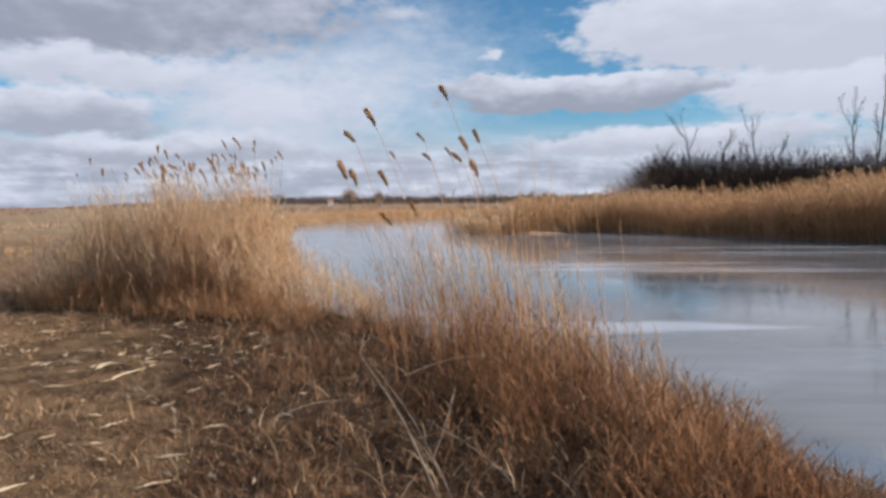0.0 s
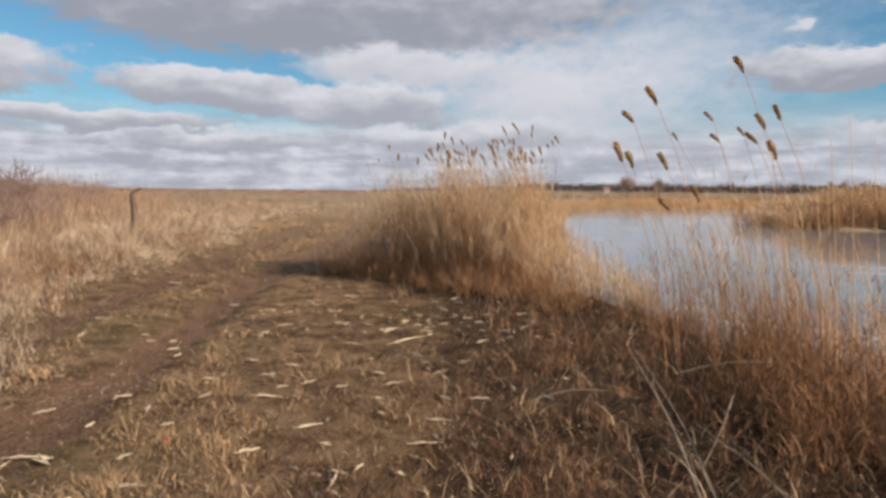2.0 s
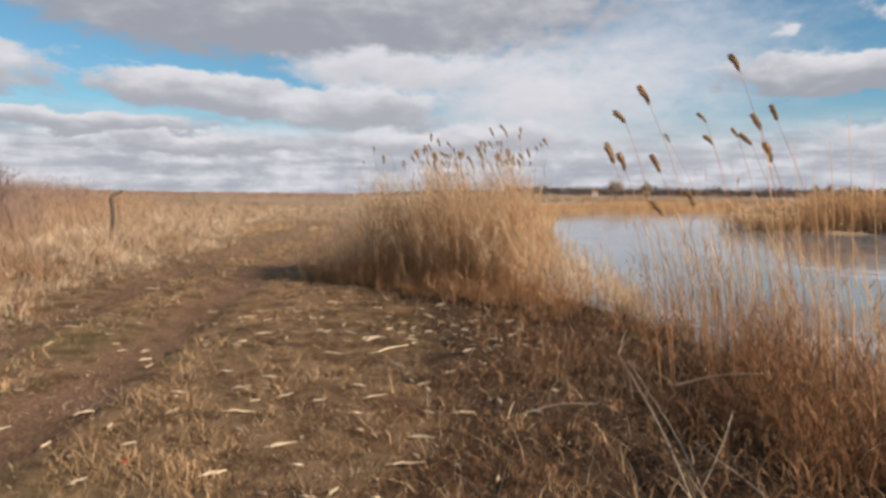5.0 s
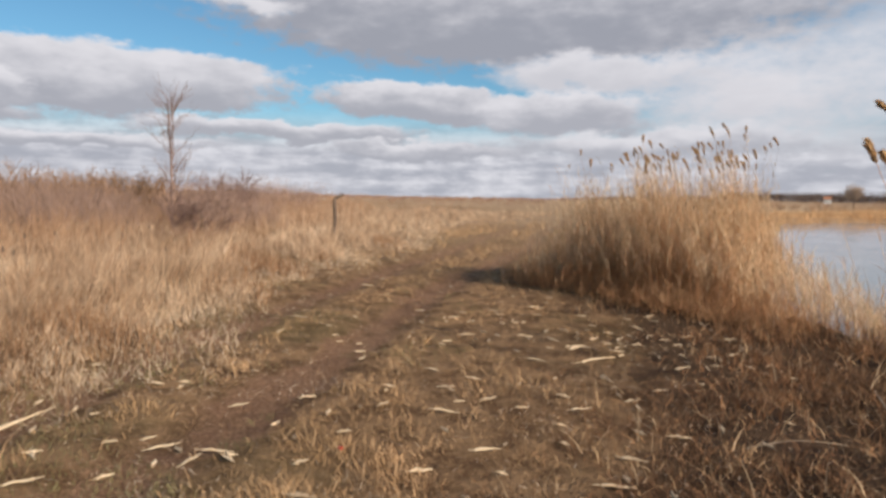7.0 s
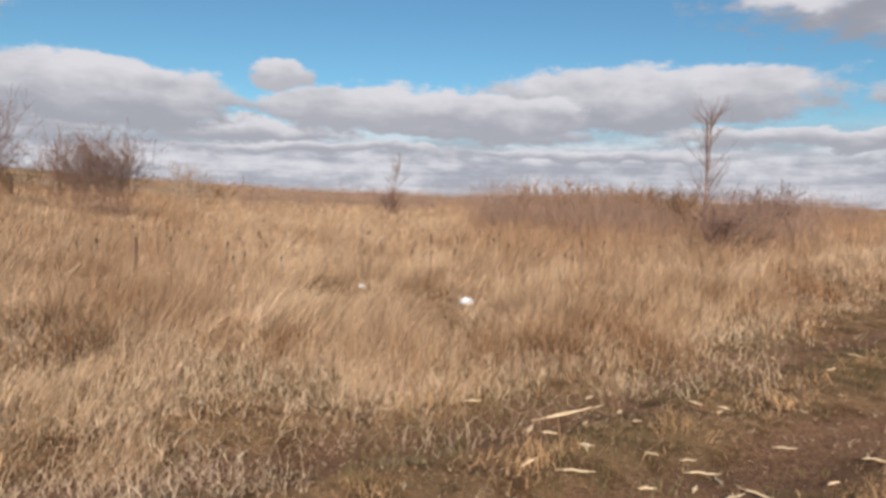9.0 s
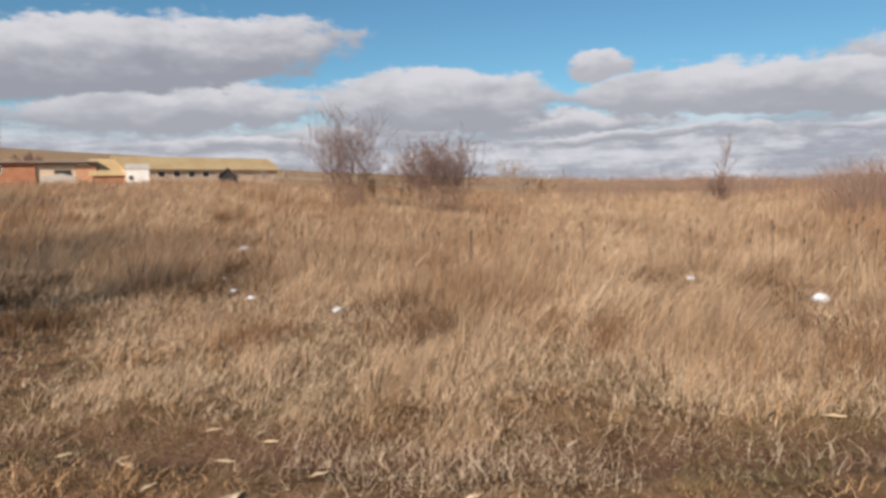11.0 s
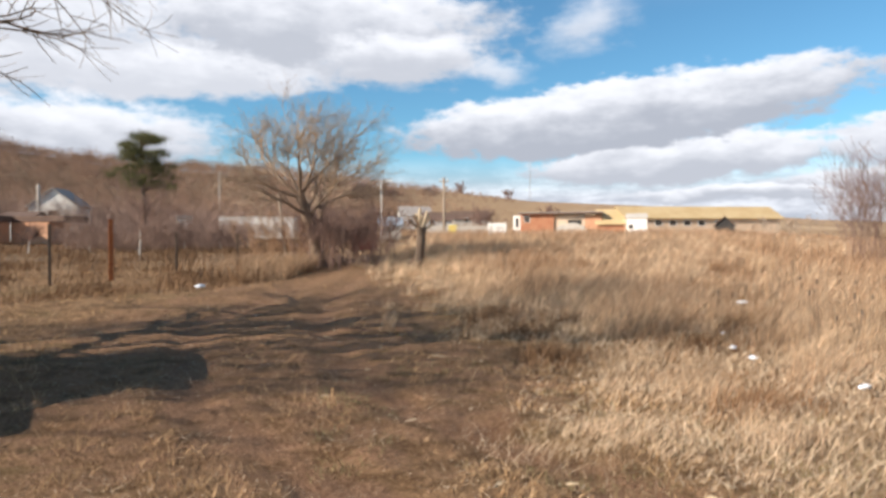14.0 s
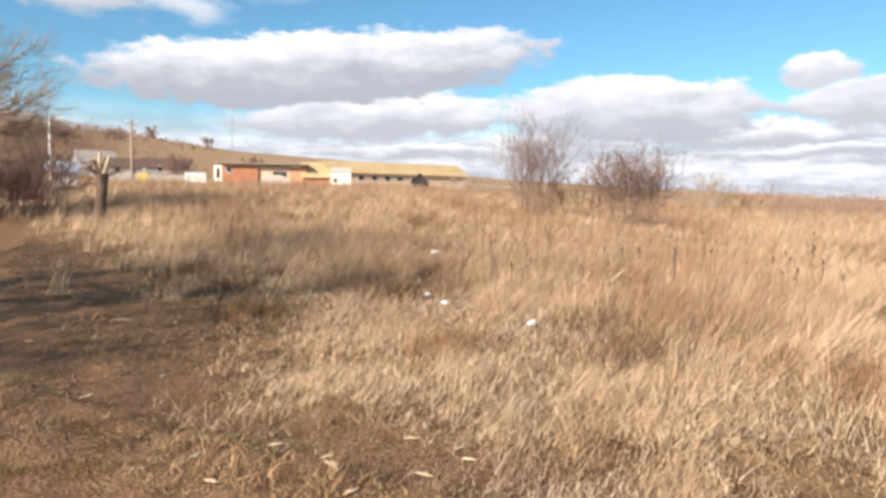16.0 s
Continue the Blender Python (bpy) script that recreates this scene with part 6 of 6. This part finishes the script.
    for x, y, z, ra in ((-0.40, 0, 0.22, 0.10), (-0.26, 0.1, 0.48, 0.09), (0.02, 0.05, 0.62, 0.075), (0.26, 0, 0.30, 0.09), (-0.1, -0.1, 0.26, 0.12), (0.44, 0, 0.06, 0.06), (0.14, -0.1, 0.40, 0.07), (-0.52, 0, -0.10, 0.07)):
        kink = Vector((x * 0.6 + rng.uniform(-0.05, 0.05), y * 0.7, t - 0.15 + z * 0.45))
        v, f = tubes([(-0.03, 0, t - 0.35), tuple(kink)], [tuple(kink), (x, y, t + z * 0.85)], [ra, ra * 0.9], [ra * 0.9, ra * 0.7], 7)
        shared("stub", mesh_np("stub", v, f, M_STRAW if x < 0.2 else M_WILLOWBARK), ob, None, "pale debarked stub" if x < 0.2 else "")
    p = on_ground(51.7, 19.6, 0.1)
    ob = thing("field_post", p, 50, "dark old post with a hooked top in the grass", "post")
    t = rise(20.0, -0.05) - p.z
    v, f = tubes([(-0.05, 0, 0), (0.05, 0, t * 0.55), (0.02, 0, t * 0.93)], [(0.05, 0, t * 0.55), (0.02, 0, t * 0.93), (0.28, 0, t + 0.05)], [0.06, 0.055, 0.05], [0.055, 0.05, 0.03], 7)
    shared("shaft", mesh_np("shaft", v, f, M_BARK), ob)
    p = on_ground(111.0, 11.2, 0.05)
    ob = thing("stake", p, 0, "short dark wooden stake in the grass", "stake")
    v, f = tubes([(0, 0, 0), (0.01, 0, 0.3)], [(0.01, 0, 0.3), (0.0, 0, 0.78)], [0.035, 0.032], [0.032, 0.02], 6)
    shared("shaft", mesh_np("shaft", v, f, M_BARK), ob)
    p = Vector((-10.4, -5.0, ground_z(-10.4, -5.0)))
    ob = thing("branch_wood", p, 35, "pale broken branch lying on a dark patch", "branch")
    v, f = tubes([(-0.35, 0, 0.05), (0.05, 0, 0.12), (0.05, 0, 0.12)], [(0.05, 0, 0.12), (0.45, 0.1, 0.34), (0.2, 0.2, 0.02)], [0.05, 0.045, 0.03], [0.045, 0.02, 0.015], 6)
    shared("limb", mesh_np("limb", v, f, M_STRAW), ob)


buildings()


# ---- parked car, out of sight but for its shade ----
def car():
    ob = thing("car", (3.45, -8.45, ground_z(3.45, -8.45) - 0.02), 0, "dark minivan parked on the bare earth", "car")
    lower = [(-2.1, 0.3), (2.1, 0.3), (2.12, 0.85), (1.9, 1.02), (-2.05, 1.1), (-2.15, 0.7)]
    bm = prism(bmesh.new(), lower, -0.86, 0.86, 0)
    bmesh.ops.bevel(bm, geom=list(bm.edges), offset=0.06, segments=2, affect="EDGES")
    part("body", bm, M_CAR, ob, smooth=False)
    bm = bmesh.new()
    r0 = [bm.verts.new((x, y, 1.0)) for x, y in ((-0.84, -2.0), (0.84, -2.0), (0.84, 0.95), (-0.84, 0.95))]
    r1 = [bm.verts.new((x, y, 1.92)) for x, y in ((-0.72, -1.9), (0.72, -1.9), (0.72, -0.05), (-0.72, -0.05))]
    bm.faces.new(r0), bm.faces.new(r1)
    for i in range(4):
        bm.faces.new((r0[i], r0[(i + 1) % 4], r1[(i + 1) % 4], r1[i]))
    bmesh.ops.bevel(bm, geom=list(bm.edges), offset=0.05, segments=2, affect="EDGES")
    part("cabin", bm, M_CAR, ob)
    for s in (-1, 1):
        for y0, y1 in ((-1.75, -0.95), (-0.85, -0.05), (0.05, 0.5)):
            part("window", box(bmesh.new(), (s * 0.77 - 0.03, y0, 1.15), (s * 0.77 + 0.03, y1, 1.7), 0.02), M_DARK, ob)
        for y in (-1.35, 1.3):
            w = part("wheel", bmesh.new(), M_RUBBER, ob)
            for nm, rad, wd, mat in (("tyre", 0.32, 0.1, M_RUBBER), ("rim", 0.2, 0.11, M_STEEL)):
                bm = bmesh.new()
                bmesh.ops.create_cone(bm, cap_ends=True, segments=24, radius1=rad, radius2=rad, depth=wd * 2, matrix=pose(s * 0.78, y, 0.32, 0, 90, 0))
                part(nm, bm, mat, w)
        part("headlight", box(bmesh.new(), (s * 0.62 - 0.16, 2.06, 0.6), (s * 0.62 + 0.16, 2.14, 0.74), 0.02), M_WHITE, ob)


car()


# ---- broken stalks and litter on the ground ----
def stalk_mesh(length, seed):
    """A flattened, torn piece of reed: a bent stem and a ragged sheath."""
    rng = np.random.default_rng(seed)
    k = 6
    x = np.linspace(-length / 2, length / 2, k)
    y = np.cumsum(rng.normal(0, 0.0045 if length < 0.3 else 0.004, k)) * length / 0.3
    z = 0.008 + np.abs(np.cumsum(rng.normal(0, 0.004, k)))
    p = np.stack([x, y, z], 1)
    r = 0.0072 * np.interp(np.linspace(0, 1, k - 1), [0, 0.3, 0.7, 1], [0.5, 1.2, 1.1, 0.6]) * rng.uniform(0.8, 1.3, k - 1)
    v, f = tubes(p[:-1], p[1:], r, r * 0.92, 5)
    sets = [(v, f)]
    for s in (-1, 1):
        q = 1.0 if length < 0.3 else 0.45
        w = np.array([(-0.35 * length, 0, 0.012), (-0.1 * length, s * 0.016 * q, 0.018), (0.2 * length, s * 0.02 * q, 0.012), (rng.uniform(0.3, 0.5) * length, s * 0.006, 0.02), (0.05 * length, 0, 0.014)])
        sets += [(w, np.array([[0, 1, 2, 4]])), (w, np.array([[4, 2, 3, 4]])[:, :4])]
    return joined(sets[:1] + [(a, q) for a, q in sets[1:] if len(set(q[0])) == 4])


STALKS = [mesh_np("stalk", *stalk_mesh(ln, i), M_STRAW) for i, ln in enumerate((0.07, 0.11, 0.16, 0.24, 0.55, 0.75, 0.09, 0.13, 0.2))]


def stalk(x, y, size, turn):
    ob = new("reed_stalk", STALKS[size])
    ob.matrix_world = Matrix.Translation((x, y, ground_z(x, y) + 0.012)) @ Matrix.Rotation(radians(turn), 4, "Z")
    tagged(ob, "pale broken reed stalk lying on the trodden grass" if size not in (4, 5) else "long pale broken reed stalk lying on the ground", "reed stalk", "broken reed stalks")


for x, y, size, turn in [(-3.1, 5.94, 4, 74), (-3.55, 5.57, 3, 20), (-3.57, 4.28, 2, 50), (-6.9, 5.1, 3, 35), (-8.5, 7.6, 3, 40), (-3.05, 4.2, 2, 75), (-3.05, 3.7, 3, 30), (-5.0, 1.45, 5, 120), (-3.8, 1.2, 3, 90), (-3.9, 0.95, 3, 143), (-3.9, 2.0, 3, 90), (-2.4, 4.5, 3, 70), (-3.6, 2.2, 3, 45)]:
    stalk(x, y, size, turn)
rng = np.random.default_rng(77)
placed = 0
while placed < 230:
    x, y, r = (float(q[0]) for q in scatter(rng, 1, 12, 165, 2.6, 17))
    dense = 1.0 if y > 1 else 0.35
    if field_depth(np.array([x]), np.array([y]))[0] < 0.5 and pond_depth(np.array([x]), np.array([y]))[0] < -2.2 and rng.uniform() < dense:
        stalk(x, y, int(rng.choice([0, 1, 2, 3, 6, 7, 8], p=[0.24, 0.2, 0.1, 0.04, 0.2, 0.14, 0.08])), rng.uniform(0, 180))
        placed += 1


for _ in range(70):
    stalk(rng.normal(-3.7, 1.3), rng.normal(6.7, 0.65), int(rng.choice([0, 1, 2, 6, 7, 8], p=[0.2, 0.2, 0.14, 0.2, 0.16, 0.1])), rng.uniform(0, 180))


def fallen(p0, p1, rad, label):
    """A long reed lying over the bank from p0 to p1."""
    p0, p1 = Vector(p0), Vector(p1)
    foot = Vector((p0.x, p0.y, ground_z(p0.x, p0.y) + p0.z))
    tip = Vector((p1.x, p1.y, ground_z(p1.x, p1.y) + p1.z)) - foot
    ob = thing("fallen_reed", foot, 0, label, "reed", "fallen reeds on the bank")
    pts = [tip * q + Vector((0.02 * math.sin(4.1 * q), 0.02 * math.sin(7 * q), 0.05 * math.sin(math.pi * q))) for q in np.linspace(0, 1, 9)]
    r = np.linspace(rad, rad * 0.5, 9)
    v, f = tubes([tuple(p) for p in pts[:-1]], [tuple(p) for p in pts[1:]], r[:-1], r[1:], 6)
    shared("stem", mesh_np("stem", v, f, M_OLDREED), ob)


for p0, p1, rad in [((0.12, 3.3, 0.05), (-0.75, 5.9, 0.22), 0.008), ((0.2, 3.32, 0.04), (-0.66, 5.8, 0.22), 0.006), ((0.62, 3.2, 0.05), (0.0, 4.2, 0.16), 0.006), ((0.05, 3.9, 0.03), (0.2, 4.3, 0.34), 0.005), ((1.35, 3.7, 0.12), (1.25, 5.2, 0.62), 0.004),
                    ((-1.2, 4.5, 0.04), (-0.7, 4.8, 0.10), 0.004), ((-0.2, 4.9, 0.3), (0.5, 5.1, 0.42), 0.004)]:
    fallen(p0, p1, rad, "long pale reed lying across the dark bank")


def scrap(name, x, y, size, mat, label, category, lift=0.02):
    """A crumpled scrap of sheet."""
    rng = np.random.default_rng(int(abs(x) * 100))
    bm = bmesh.new()
    bmesh.ops.create_icosphere(bm, subdivisions=2, radius=size)
    for v in bm.verts:
        v.co = v.co * rng.uniform(0.65, 1.2)
        v.co.z *= 0.5
    ob = part(name, bm, mat)
    ob.matrix_world = Matrix.Translation((x, y, ground_z(x, y) + size * 0.3 + lift)) @ Matrix.Diagonal((1.4, 0.9, 1, 1))
    tagged(ob, label, category, "litter in the field")


for x, y, s in [*LITTER[:-1], (-1.55, -20.6, 0.10)]:
    scrap("plastic_scrap", x, y, s * 1.2, M_PAPER, "crumpled white plastic scrap caught in dry grass", "litter", 0.09)
scrap("red_wrapper", -3.05, 2.75, 0.022, M_RED, "small red wrapper on the track", "litter")
